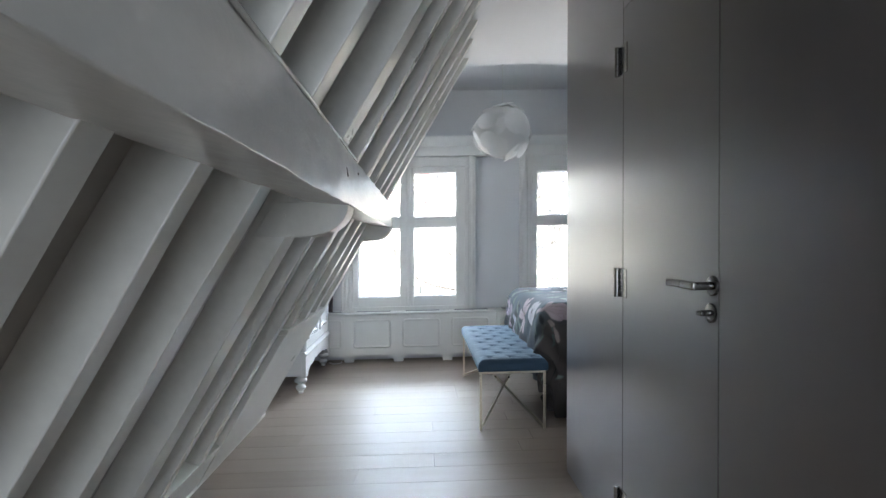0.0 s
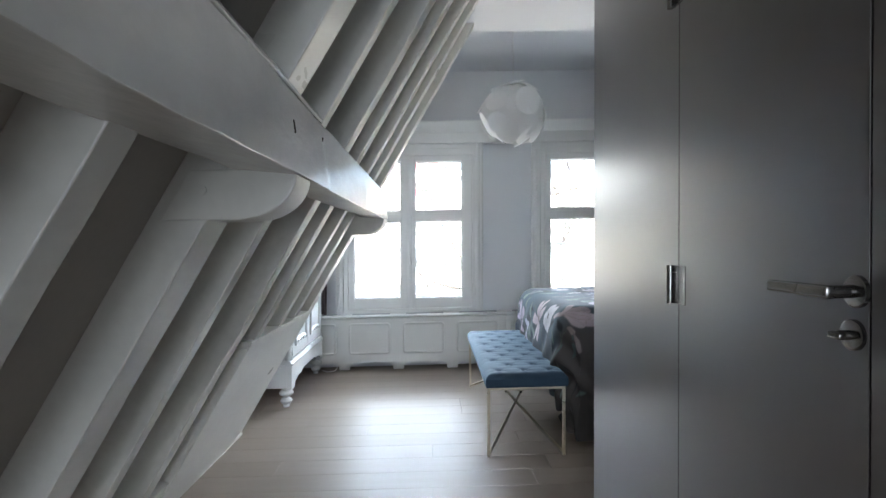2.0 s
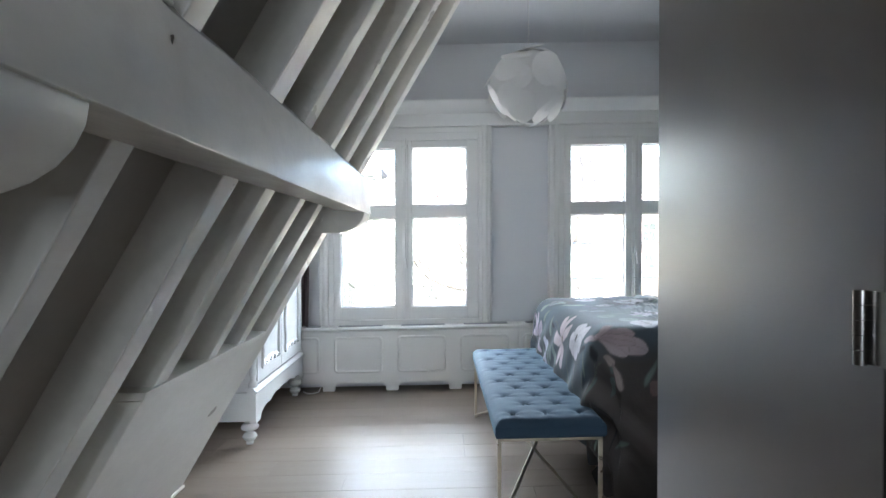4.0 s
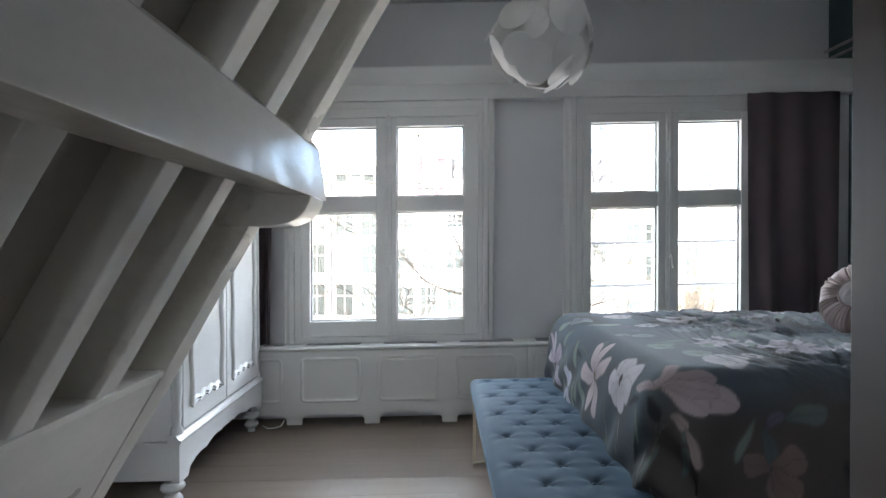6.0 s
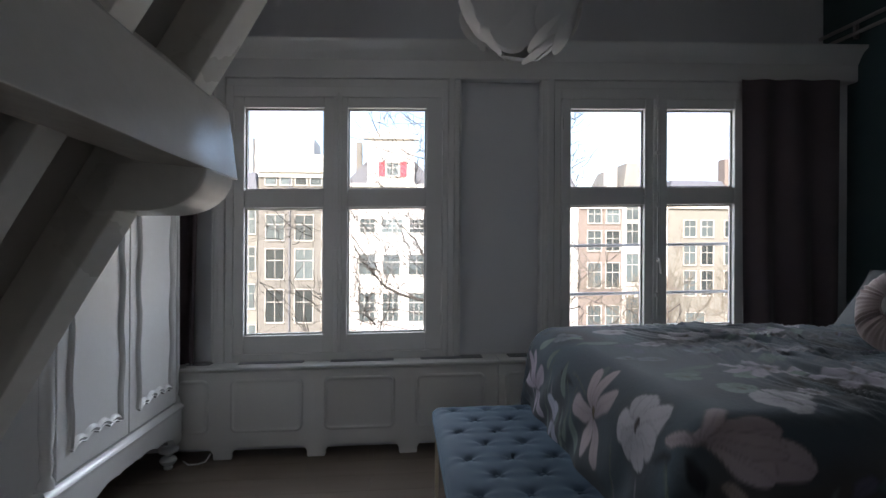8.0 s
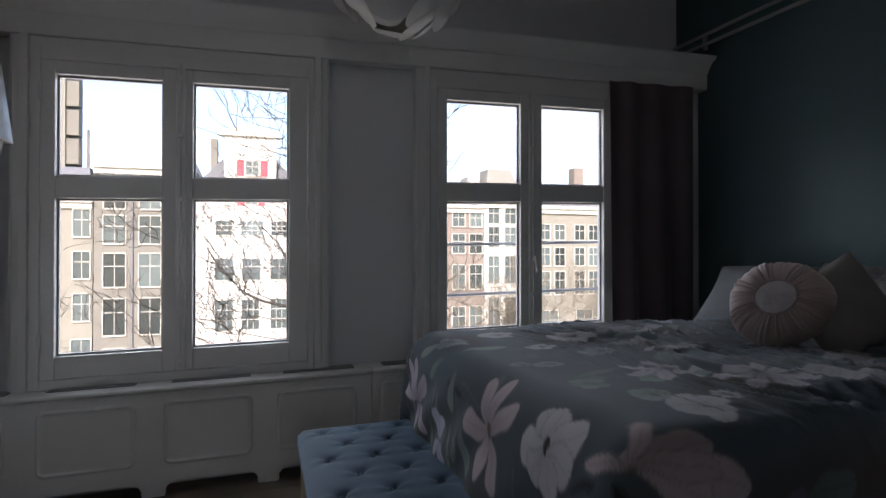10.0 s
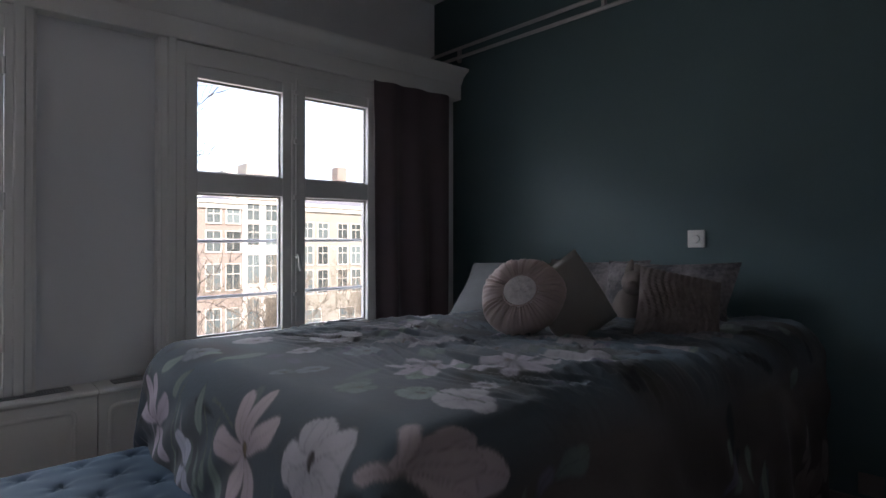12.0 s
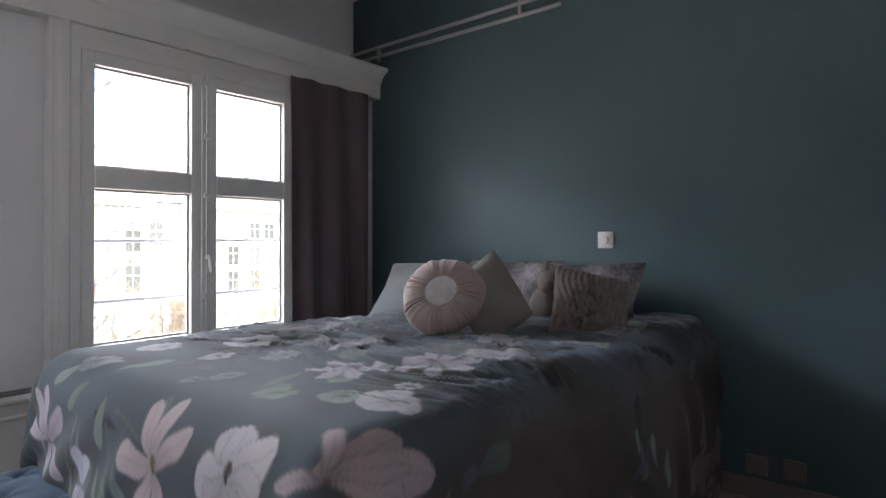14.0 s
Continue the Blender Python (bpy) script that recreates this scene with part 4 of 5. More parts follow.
for s, w, start in ((0.29, 4.0, 20), (0.44, 3.86, 200)):
    blossom(w, s, 0.105, 7, LILAC, 360, start, 0.26)
# the clear flowers over the foot and its near corner
flower(-0.205, 4.145, ((0.135, 0.075, 0.036), (0.16, -0.02, 0.034), (0.10, -0.13, 0.036), (-0.01, 0.175, 0.045), (-0.13, 0.07, 0.040), (-0.125, -0.07, 0.040)), PINK, (0.20, 0.15, 0.08))
flower(-0.150, 3.850, ((0.075, 0.06, 0.044), (0.092, 0.012, 0.046), (0.072, -0.095, 0.050), (-0.025, 0.105, 0.050), (-0.07, 0.055, 0.044), (-0.01, -0.10, 0.046), (-0.085, -0.03, 0.048)), (0.55, 0.53, 0.56), EARTH)
flower(-0.085, 3.625, ((0.205, -0.085, 0.050), (0.12, -0.10, 0.042), (0.165, 0.0, 0.044), (0.02, 0.03, 0.03), (0.085, 0.07, 0.026), (-0.045, 0.095, 0.022), (0.16, -0.05, 0.034)), (0.50, 0.43, 0.45))
flower(-0.285, 4.790, ((0.145, 0.06, 0.030), (0.125, 0.14, 0.030), (0.10, -0.085, 0.042), (-0.075, -0.13, 0.032), (0.03, 0.21, 0.030), (-0.10, 0.02, 0.030)), (0.48, 0.42, 0.48))
flower(-0.330, 4.500, ((0.075, 0.09, 0.034), (-0.06, -0.04, 0.034), (0.07, 0.02, 0.030), (-0.05, 0.06, 0.030)), (0.46, 0.46, 0.54))
for s, w, ds, dw, width in ((-0.09, 3.55, 0.06, -0.06, 0.024), (-0.04, 3.50, 0.045, -0.12, 0.028)):
    stroke(s, w, s + ds, w + dw, width, (0.40, 0.34, 0.32))
# flower on the long side, print colour darkened for the shade there
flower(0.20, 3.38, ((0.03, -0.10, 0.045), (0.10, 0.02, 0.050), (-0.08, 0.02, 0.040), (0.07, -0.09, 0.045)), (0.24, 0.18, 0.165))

SS, WW = np.meshgrid(s_vals, w_vals, indexing="ij")
COL = np.empty(SS.shape + (3,))
ns, nw = SS.shape
cloud = np.empty(SS.shape)
cloud2 = np.empty(SS.shape)
for i in range(0, ns):
    for j in range(0, nw):
        p = Vector((SS[i, j] * 2.2, WW[i, j] * 2.2, 0.3))
        cloud[i, j] = noise.noise(p)
        cloud2[i, j] = noise.noise(p * 2.3 + Vector((7, 1, 3)))
c0, c1, c2 = np.array((0.088, 0.110, 0.126)), np.array((0.128, 0.176, 0.208)), np.array((0.074, 0.074, 0.070))
f1, f2 = np.clip(cloud * 1.3 + 0.45, 0, 1)[..., None], np.clip(cloud2 * 1.4 + 0.2, 0, 1)[..., None]
COL[:] = (c0 * (1 - f1) + c1 * f1) * (1 - f2) + c2 * f2
# browner print ground down the long side, some veiling haze in its colour
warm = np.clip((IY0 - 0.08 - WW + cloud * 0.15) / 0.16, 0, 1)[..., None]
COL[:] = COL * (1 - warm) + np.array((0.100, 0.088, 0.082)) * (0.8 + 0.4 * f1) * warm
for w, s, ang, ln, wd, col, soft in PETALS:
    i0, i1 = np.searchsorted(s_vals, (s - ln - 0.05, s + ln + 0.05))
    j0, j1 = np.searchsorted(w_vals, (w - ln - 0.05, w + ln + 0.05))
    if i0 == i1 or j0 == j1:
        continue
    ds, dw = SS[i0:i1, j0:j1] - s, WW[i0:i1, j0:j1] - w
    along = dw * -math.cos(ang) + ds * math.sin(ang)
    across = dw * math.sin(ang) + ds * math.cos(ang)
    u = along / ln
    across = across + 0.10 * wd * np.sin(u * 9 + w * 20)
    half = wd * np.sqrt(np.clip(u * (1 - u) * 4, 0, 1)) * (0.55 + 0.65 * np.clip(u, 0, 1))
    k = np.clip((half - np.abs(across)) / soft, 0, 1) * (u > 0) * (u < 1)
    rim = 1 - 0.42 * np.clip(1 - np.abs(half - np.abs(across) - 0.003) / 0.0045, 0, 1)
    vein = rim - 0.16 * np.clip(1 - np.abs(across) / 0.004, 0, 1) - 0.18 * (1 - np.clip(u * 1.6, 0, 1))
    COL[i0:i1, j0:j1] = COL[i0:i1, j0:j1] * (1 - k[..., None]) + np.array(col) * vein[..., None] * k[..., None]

verts, cols = [], []
for i, s in enumerate(s_vals):
    for j, w in enumerate(w_vals):
        x, y, drop, corner, r = drape(s, w)
        q = Vector((s * 1.7, w * 1.7, 1.0))
        soft_h = 0.014 * noise.noise(q)
        ridge = 0.0
        if s > 0.15:
            m = min(1.0, (s - 0.15) / 0.35)
            t = Vector((s * 9 + 1.2 * noise.noise(q * 1.5), w * 2.6 + 0.8 * noise.noise(q * 2.1 + Vector((4, 4, 4))), 2.0))
            ridge = m * 1.3 * (0.020 * (0.35 - abs(noise.noise(t))) + 0.017 * (0.35 - abs(noise.noise(t * 2.1))) + 0.024 * (0.3 - abs(noise.noise(Vector((t.x * 3.4, t.y * 2.2, 5.0))))) + 0.013 * (0.3 - abs(noise.noise(Vector((t.x * 6.5, t.y * 3.0, 9.0))))))
        fold = 0.0
        if r > 0.12:
            fold = (0.010 + 0.02 * corner) * math.sin((s + w) * 22 + 3 * noise.noise(q * 2)) * min(1, (r - 0.12) * 4)
        sx = -1 if s < 0 else 0
        sy = -1 if w < IY0 else (1 if w > IY1 else 0)
        slump = -min(0.032, 0.06 * max(0.0, s - 0.55))
        verts.append((x + sx * (fold + soft_h * 0.8), y + sy * (fold + soft_h * 0.8), max(0.012, D_TOP - drop + (soft_h + ridge if r < 0.2 else 0.0) * max(0.0, 1 - r / 0.2) + slump)))
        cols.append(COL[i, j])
faces = []
for i in range(ns - 1):
    for j in range(nw - 1):
        a = i * nw + j
        faces.append((a, a + nw, a + nw + 1, a + 1))
me = bpy.data.meshes.new("duvet")
me.from_pydata([(x, y, z + lean(x)) for x, y, z in verts], [], faces)
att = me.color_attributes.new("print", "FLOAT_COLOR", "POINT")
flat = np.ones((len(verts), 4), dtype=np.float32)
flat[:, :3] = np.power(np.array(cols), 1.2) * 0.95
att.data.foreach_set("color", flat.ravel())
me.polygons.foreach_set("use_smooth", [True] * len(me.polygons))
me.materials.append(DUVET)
duvet = tagged(new("duvet", me), "grey duvet printed with pale lilies, draped over the bed", "duvet")


# ---- pillows ----
def pillow(name, at, size, thick, rot, mat, label, pinch=0.10, n=26, ribs=0, seed=0.0):
    """A stuffed square pillow; size (w, h), standing in its own x-z plane before it is turned."""
    bm2 = bmesh.new()
    gr = []
    for side in (1, -1):
        g = []
        for i in range(n + 1):
            row = []
            for j in range(n + 1):
                u, v = 2 * i / n - 1, 2 * j / n - 1
                h = (max(0.0, (1 - u * u)) * max(0.0, (1 - v * v))) ** 0.5
                k = 1 - pinch * (1 - abs(u * v)) * (max(abs(u), abs(v)) ** 3)
                wr = noise.noise(Vector((u * 2.3 + seed, v * 2.3, side * 2))) * 0.10
                hh = thick / 2 * h * (1 + wr)
                if ribs:
                    hh += (0.0030 * math.sin((u + 0.12 * math.sin(v * 3)) * ribs * math.pi) + 0.0026 * math.sin((v + 0.06 * math.sin(u * 4)) * ribs * 4.2) * math.cos((u + 0.12 * math.sin(v * 3)) * ribs * math.pi)) * (0.35 + 0.65 * h)
                row.append(bm2.verts.new((u * k * size[0] / 2, -side * hh, v * k * size[1] / 2)))
            g.append(row)
        gr.append(g)
    for g in gr:
        for i in range(n):
            for j in range(n):
                bm2.faces.new((g[i][j], g[i + 1][j], g[i + 1][j + 1], g[i][j + 1]))
    bmesh.ops.remove_doubles(bm2, verts=bm2.verts, dist=0.0006)
    ob = new(name, bpy.data.meshes.new(name))
    finish(ob, bm2, mat, True)
    ob.matrix_basis = pose(at[0], at[1], at[2] + lean(at[0]), *rot)
    return tagged(ob, label, "pillow", "pillows on the bed")


pillow("pillow", (2.47, 5.02, 0.815), (0.62, 0.46), 0.17, (-46, 0, -74), GREY_PILLOW, "grey-blue embroidered pillow leaning on the wall", seed=1)
pillow("pillow", (2.64, 4.62, 0.812), (0.6, 0.40), 0.15, (-24, 0, -90), FLORAL_CLOTH, "floral printed pillow standing against the wall", seed=2)
pillow("pillow", (2.57, 4.19, 0.80), (0.62, 0.42), 0.17, (-24, 0, -88), FLORAL_CLOTH, "grey floral printed pillow standing against the wall", seed=3)
pillow("cushion", (1.905, 4.20, 0.868), (0.305, 0.305), 0.12, (-38, 58, -50), OLIVE_CLOTH, "plain grey-green square cushion tipped towards one corner", 0.06, seed=4)
pillow("cushion", (2.185, 3.925, 0.836), (0.30, 0.30), 0.12, (-34, 12, -52), KNIT, "taupe ribbed knitted cushion leaning on the pillows", 0.05, n=110, ribs=13, seed=5)

# round ruched cushion with a smooth centre
rc = new("round_cushion")
rc.matrix_basis = pose(1.745, 4.30, 0.888 + lean(1.745), -26, 0, -60) @ Matrix.Scale(1.02, 4)
tagged(rc, "round ruched dusty pink velvet cushion with a satin centre", "cushion", "pillows on the bed")
ORIGIN[rc.name] = Vector((0, 0, 0))


def local_part(name, bm2, mat, parent, label=""):
    ob = new(name, bpy.data.meshes.new(name))
    finish(ob, bm2, mat, True)
    ob.parent = parent
    return tagged(ob, label)


bm = bmesh.new()
SEG = 288
rings = []
prof = [(0.050, -0.050), (0.066, -0.060), (0.088, -0.061), (0.108, -0.056), (0.127, -0.045), (0.141, -0.028), (0.149, -0.006), (0.147, 0.018), (0.133, 0.040), (0.10, 0.054), (0.05, 0.06), (0.004, 0.060)]
for k, (r, y) in enumerate(prof):
    ringv = []
    for q in range(SEG):
        a = 2 * math.pi * q / SEG
        wob = 1.6 * noise.noise(Vector((math.cos(a) * 2, math.sin(a) * 2, 0.7)))
        pl = math.sin(a * 27 + 2.2 * math.sin(a * 5) + wob * 2) * 0.6 + math.sin(a * 52 + 2 + wob + k * 0.12) * 0.4
        amp = 0.0042 * (1 if k < 6 else 0.45) * (0.8 + 0.4 * math.sin(a * 7 + 1))
        rr = r * (1 + 0.035 * math.sin(a * 2 + 0.4) + 0.022 * math.sin(a * 3 + 1) + 0.012 * math.sin(a * 7)) + (amp * 0.5 * pl if 2 < k < 9 else 0)
        ringv.append(bm.verts.new((rr * math.cos(a), y - amp * pl, rr * math.sin(a))))
    rings.append(ringv)
for a, b in zip(rings, rings[1:]):
    for q in range(SEG):
        bm.faces.new((a[q], a[(q + 1) % SEG], b[(q + 1) % SEG], b[q]))
bm.faces.new(rings[-1])
local_part("ruched_cover", bm, PINK_VELVET, rc)
bm = lathe([(0.0, 0.006)] + [(0.0645 * k / 14, 0.006 - 0.013 * (k / 14) ** 3) for k in range(1, 15)], (0, -0.062, 0), (0, -1, 0), 64)
for v in bm.verts:
    v.co.y += 0.008 * abs(noise.noise(v.co * 34)) + 0.004 * abs(noise.noise(v.co * 80 + Vector((4, 1, 7)))) - 0.003
    v.co.x *= 1 + 0.035 * math.sin(2 * math.atan2(v.co.z, v.co.x) + 0.4)
local_part("centre", bm, SATIN, rc, "pale satin centre")
bm = bmesh.new()
SEG2 = 72
rings = []
for q in range(SEG2):
    a = 2 * math.pi * q / SEG2
    rp = 0.0595 * (1 + 0.035 * math.sin(a * 2 + 0.4))
    rings.append([bm.verts.new(((rp + 0.003 * math.cos(t)) * math.cos(a), -0.061 + 0.003 * math.sin(t), (rp + 0.003 * math.cos(t)) * math.sin(a))) for t in (0, 1.57, 3.14, 4.71)])
for q in range(SEG2):
    a, b = rings[q], rings[(q + 1) % SEG2]
    for t in range(4):
        bm.faces.new((a[t], a[(t + 1) % 4], b[(t + 1) % 4], b[t]))
local_part("piping", bm, PINK_VELVET, rc)

# plush toy between the cushions: one plain shape
bm = None
for (x, y, z), (a, b, c), tilt in (((2.44, 4.23, 0.83), (0.075, 0.085, 0.10), 0), ((2.42, 4.20, 0.945), (0.06, 0.062, 0.058), 0), ((2.41, 4.225, 1.0), (0.012, 0.02, 0.05), 16), ((2.41, 4.175, 0.99), (0.012, 0.02, 0.045), -30), ((2.36, 4.185, 0.93), (0.032, 0.03, 0.028), 0)):
    b2 = bmesh.new()
    bmesh.ops.create_uvsphere(b2, u_segments=18, v_segments=12, radius=1)
    b2.transform(Matrix.Translation((x - 0.017, y + 0.02, z - 0.042)) @ Matrix.Rotation(radians(tilt), 4, "X") @ Matrix.Diagonal((a, b, c, 1)))
    bm = join(bm, b2)
solid("plush_toy", bm, PLUSH, "small grey-brown plush toy with upright ears among the pillows", "plush toy", group="")

# ---- hanging lamp of overlapping white discs ----
LC = Vector((0.585, 4.9, 2.145))
lamp = thing("pendant_lamp", (LC.x, LC.y, HIGH_CEIL), "hanging globe lamp of overlapping translucent white discs, unlit", "lamp")
part("ceiling_cup", lathe([(0.0, 0.0), (0.045, 0.0), (0.045, -0.02), (0.03, -0.035), (0.0, -0.037)], (LC.x, LC.y, HIGH_CEIL - lean(0))), WHITE_PAINT, lamp)
part("cord", rod((LC.x, LC.y, HIGH_CEIL - 0.03), (LC.x, LC.y, LC.z + 0.05), 0.003, 8), PLASTIC, lamp)
part("bulb_holder", lathe([(0.0, -0.05), (0.02, -0.05), (0.024, 0.03), (0.0, 0.06)], LC), PLASTIC, lamp)
bm = bmesh.new()
bmesh.ops.create_uvsphere(bm, u_segments=20, v_segments=12, radius=0.045)
bm.transform(Matrix.Translation(LC - Vector((0, 0, 0.07))))
part("bulb", bm, LAMP_DISC, lamp)
rl = random.Random(11)
ND = 58
for k in range(ND):
    zz = 1 - 2 * (k + 0.5) / ND
    ph = k * 2.39996 + rl.uniform(-0.15, 0.15)
    rr = math.sqrt(1 - zz * zz)
    d = Vector((rr * math.cos(ph), rr * math.sin(ph), zz))
    if zz < -0.93:
        continue
    size = rl.uniform(0.072, 0.112)
    tilt = d + Vector((rl.uniform(-0.24, 0.24), rl.uniform(-0.24, 0.24), rl.uniform(-0.24, 0.24)))
    dist = 0.222 + 0.014 * (k % 3)
    bmk = lathe([(0.0, 0.0), (size * 0.35, -0.0022), (size * 0.7, -0.007), (size * 0.98, -0.013), (size, -0.0145), (size * 0.97, -0.015), (size * 0.7, -0.009), (size * 0.35, -0.0045), (0.0, -0.0024)], LC + d * dist, tilt, 22)
    part("disc", bmk, LAMP_DISC, lamp)

# ---- outside: houses across the canal, quay, bare trees ----
GROUND_Z = -11.0
ground = solid("ground", box(-400, 400, 6.05, 900, GROUND_Z - 1, GROUND_Z), ASPHALT, "grey paved quay and street across the canal", "ground", "structure", smooth=False)
FAR_Y = 45.0
SHARED = {}


def shared(key, make):
    if key not in SHARED:
        me = bpy.data.meshes.new(key[0])
        bm2 = make()
        bmesh.ops.recalc_face_normals(bm2, faces=bm2.faces)
        bm2.to_mesh(me)
        bm2.free()
        SHARED[key] = me
    return SHARED[key]


def flat_box(x0, x1, y0, y1, z0, z1, bm=None):
    return box(x0, x1, y0, y1, z0, z1, 0, bm)


def house_window(parent, x, z, w, h, mats, cols=2, rows=2, sash=None):
    """A window of a house: white frame with its glazing bars and a dark pane behind."""
    def frame_mesh():
        bm2 = None
        t = 0.05
        for q in ((-w / 2 - t, -w / 2, -h / 2 - t, h / 2 + t), (w / 2, w / 2 + t, -h / 2 - t, h / 2 + t), (-w / 2, w / 2, h / 2, h / 2 + t), (-w / 2, w / 2, -h / 2 - t * 1.6, -h / 2)):
            bm2 = flat_box(q[0], q[1], -0.10, 0.08, q[2], q[3], bm2)
        for c in range(1, cols):
            xx = -w / 2 + w * c / cols
            bm2 = flat_box(xx - 0.016, xx + 0.016, -0.03, 0.03, -h / 2, h / 2, bm2)
        for r in range(1, rows):
            zz = -h / 2 + h * r / rows if rows > 2 else h * 0.12
            bm2 = flat_box(-w / 2, w / 2, -0.03, 0.03, zz - 0.024, zz + 0.024, bm2)
        return bm2
    key = (round(w, 2), round(h, 2), cols, rows)
    f = new("window", shared(("window",) + key + (mats[0].name,), frame_mesh))
    if not f.data.materials:
        f.data.materials.append(mats[0])
    p = new("pane", shared(("pane",) + key, lambda: flat_box(-w / 2, w / 2, -0.012, 0.0, -h / 2, h / 2)))
    if not p.data.materials:
        p.data.materials.append(FAR_GLASS)
    f.parent, p.parent = parent, f
    f.location = (x - parent.location.x, -0.02, z - parent.location.z)
    return f


def house(name, x0, x1, eave, wall_mat, frame_mat, grid, label, roof=None, y=FAR_Y, depth=10.0):
    """One canal house: a wall, its cornice, roof and windows. grid rows are (z, height, width, xs, cols, rows)."""
    h = new(name)
    h.location = (x0, y, GROUND_Z)
    tagged(h, label, "house", "houses across the canal")
    ORIGIN[h.name] = Vector((x0, y, GROUND_Z))

    def sub(nm, bm2, mat, parent=h):
        for v in bm2.verts:
            v.co -= Vector((x0, y, GROUND_Z))
        ob = new(nm, bpy.data.meshes.new(nm))
        finish(ob, bm2, mat, False)
        ob.parent = parent
        return ob
    sub("wall", flat_box(x0, x1, y, y + depth, GROUND_Z, eave), wall_mat)
    bm2 = flat_box(x0 + 0.02, x1 - 0.02, y - 0.35, y + 0.1, eave - 0.12, eave + 0.12)
    bm2 = flat_box(x0 + 0.02, x1 - 0.02, y - 0.18, y + 0.1, eave - 0.5, eave - 0.12, bm2)
    sub("eaves_cornice", bm2, frame_mat)
    if roof:
        kind, rise, mat = roof
        if kind == "hip":
            bm2 = bmesh.new()
            b4 = [bm2.verts.new(p) for p in ((x0, y, eave + 0.1), (x1, y, eave + 0.1), (x1, y + depth, eave + 0.1), (x0, y + depth, eave + 0.1))]
            t2 = [bm2.verts.new(p) for p in ((x0 + 1.0, y + 1.6, eave + rise), (x1 - 0.6, y + 1.6, eave + rise), (x1 - 0.6, y + depth - 1.6, eave + rise), (x0 + 1.0, y + depth - 1.6, eave + rise))]
            for q in range(4):
                bm2.faces.new((b4[q], b4[(q + 1) % 4], t2[(q + 1) % 4], t2[q]))
            bm2.faces.new(t2)
            bm2.faces.new(b4[::-1])
            sub("roof", bm2, mat)
        elif kind == "gable":
            m = (x0 + x1) / 2
            bm2 = prism([(m - 1.75, eave), (m + 1.75, eave), (m + 1.75, eave + rise - 0.9), (m - 1.75, eave + rise - 0.9)], "y", y + 0.02, y + 0.5)
            g = sub("neck_gable", bm2, wall_mat)
            bm2 = prism([(m - 2.1, eave + rise - 0.9), (m + 2.1, eave + rise - 0.9), (m + 2.1, eave + rise - 0.7), (m, eave + rise), (m - 2.1, eave + rise - 0.7)], "y", y - 0.2, y + 0.5)
            sub("pediment", bm2, frame_mat)
            bm2 = prism([(x0, eave), (x1, eave), (m, eave + rise - 0.6)], "y", y + 0.5, y + depth)
            sub("roof", bm2, mat)
    for z, hh, ww, xs2, cols, rows in grid:
        for x in xs2:
            house_window(h, x, z, ww, hh, (frame_mat,), cols, rows)
    return h, sub


b1, sub1 = house("canal_house", -16.5, -10.55, 4.55, TAN_BRICK, CREAM, [(z, 1.75, 0.95, (-15.2, -13.2, -11.17), 2, 2) for z in (3.1, 0.35, -2.4)] + [(-5.6, 2.2, 1.1, (-15.2, -13.2, -11.17), 2, 2)], "narrow tan brick canal house with cream sash windows", ("hip", 2.4, SLATE))
b2, sub2 = house("canal_house", -10.5, -4.5, 6.9, BROWN_BRICK, CREAM, [(6.15, 0.55, 0.8, (-9.6, -8.5, -7.4, -6.3, -5.3), 1, 1), (4.75, 1.3, 1.25, (-9.27, -7.15, -5.2), 2, 2), (2.7, 1.85, 1.3, (-9.27, -7.15, -5.2), 2, 2), (0.0, 2.2, 1.3, (-9.27, -7.15, -5.2), 2, 2), (-3.1, 2.4, 1.3, (-9.27, -7.15, -5.2), 2, 2), (-6.4, 2.4, 1.3, (-9.27, -7.15, -5.2), 2, 2)], "brown brick canal house with tall sash windows and a cream cornice", ("hip", 1.5, WHITE_WALL))
sub2("drainpipe", flat_box(-8.27, -8.17, FAR_Y - 0.12, FAR_Y, GROUND_Z, 6.5), SLATE)
b3, sub3 = house("canal_house", -4.45, 2.9, 5.9, WHITE_WALL, CREAM, [(2.9, 1.0, 1.1, (-2.5,), 3, 3), (2.9, 1.0, 1.5, (-0.65,), 4, 3), (2.9, 1.0, 1.1, (1.2,), 3, 3), (5.05, 0.9, 0.75, (-0.7,), 2, 2), (0.0, 1.5, 1.2, (-2.5, -0.7, 1.2), 2, 2), (-3.2, 2.1, 1.15, (-2.5, -0.75, 1.2), 3, 3), (-6.6, 2.3, 1.15, (-2.5, -0.75, 1.2), 3, 3), (7.15, 0.95, 0.85, (-0.65,), 2, 2)], "white rendered canal house with a neck gable and red shutters", ("gable", 4.4, SLATE))
for x, z in ((-1.45, 7.15), (0.15, 7.15), (-1.4, 5.05), (0.0, 5.05)):
    sub3("shutter", flat_box(x - 0.24, x + 0.24, FAR_Y - 0.08, FAR_Y + 0.0, z - 0.55, z + 0.55), RED_SHUTTER)
sub3("chimney", flat_box(-3.55, -3.1, FAR_Y + 2, FAR_Y + 3, 5.9, 9.5), BROWN_BRICK)
b4, sub4 = house("canal_house", 2.95, 9.2, 5.2, TAN_BRICK, CREAM, [(z, 1.7, 1.1, (4.0, 6.0, 8.1), 2, 2) for z in (3.2, 0.5, -2.4, -5.6)], "tan brick canal house with cream framed windows", ("hip", 2.6, SLATE))
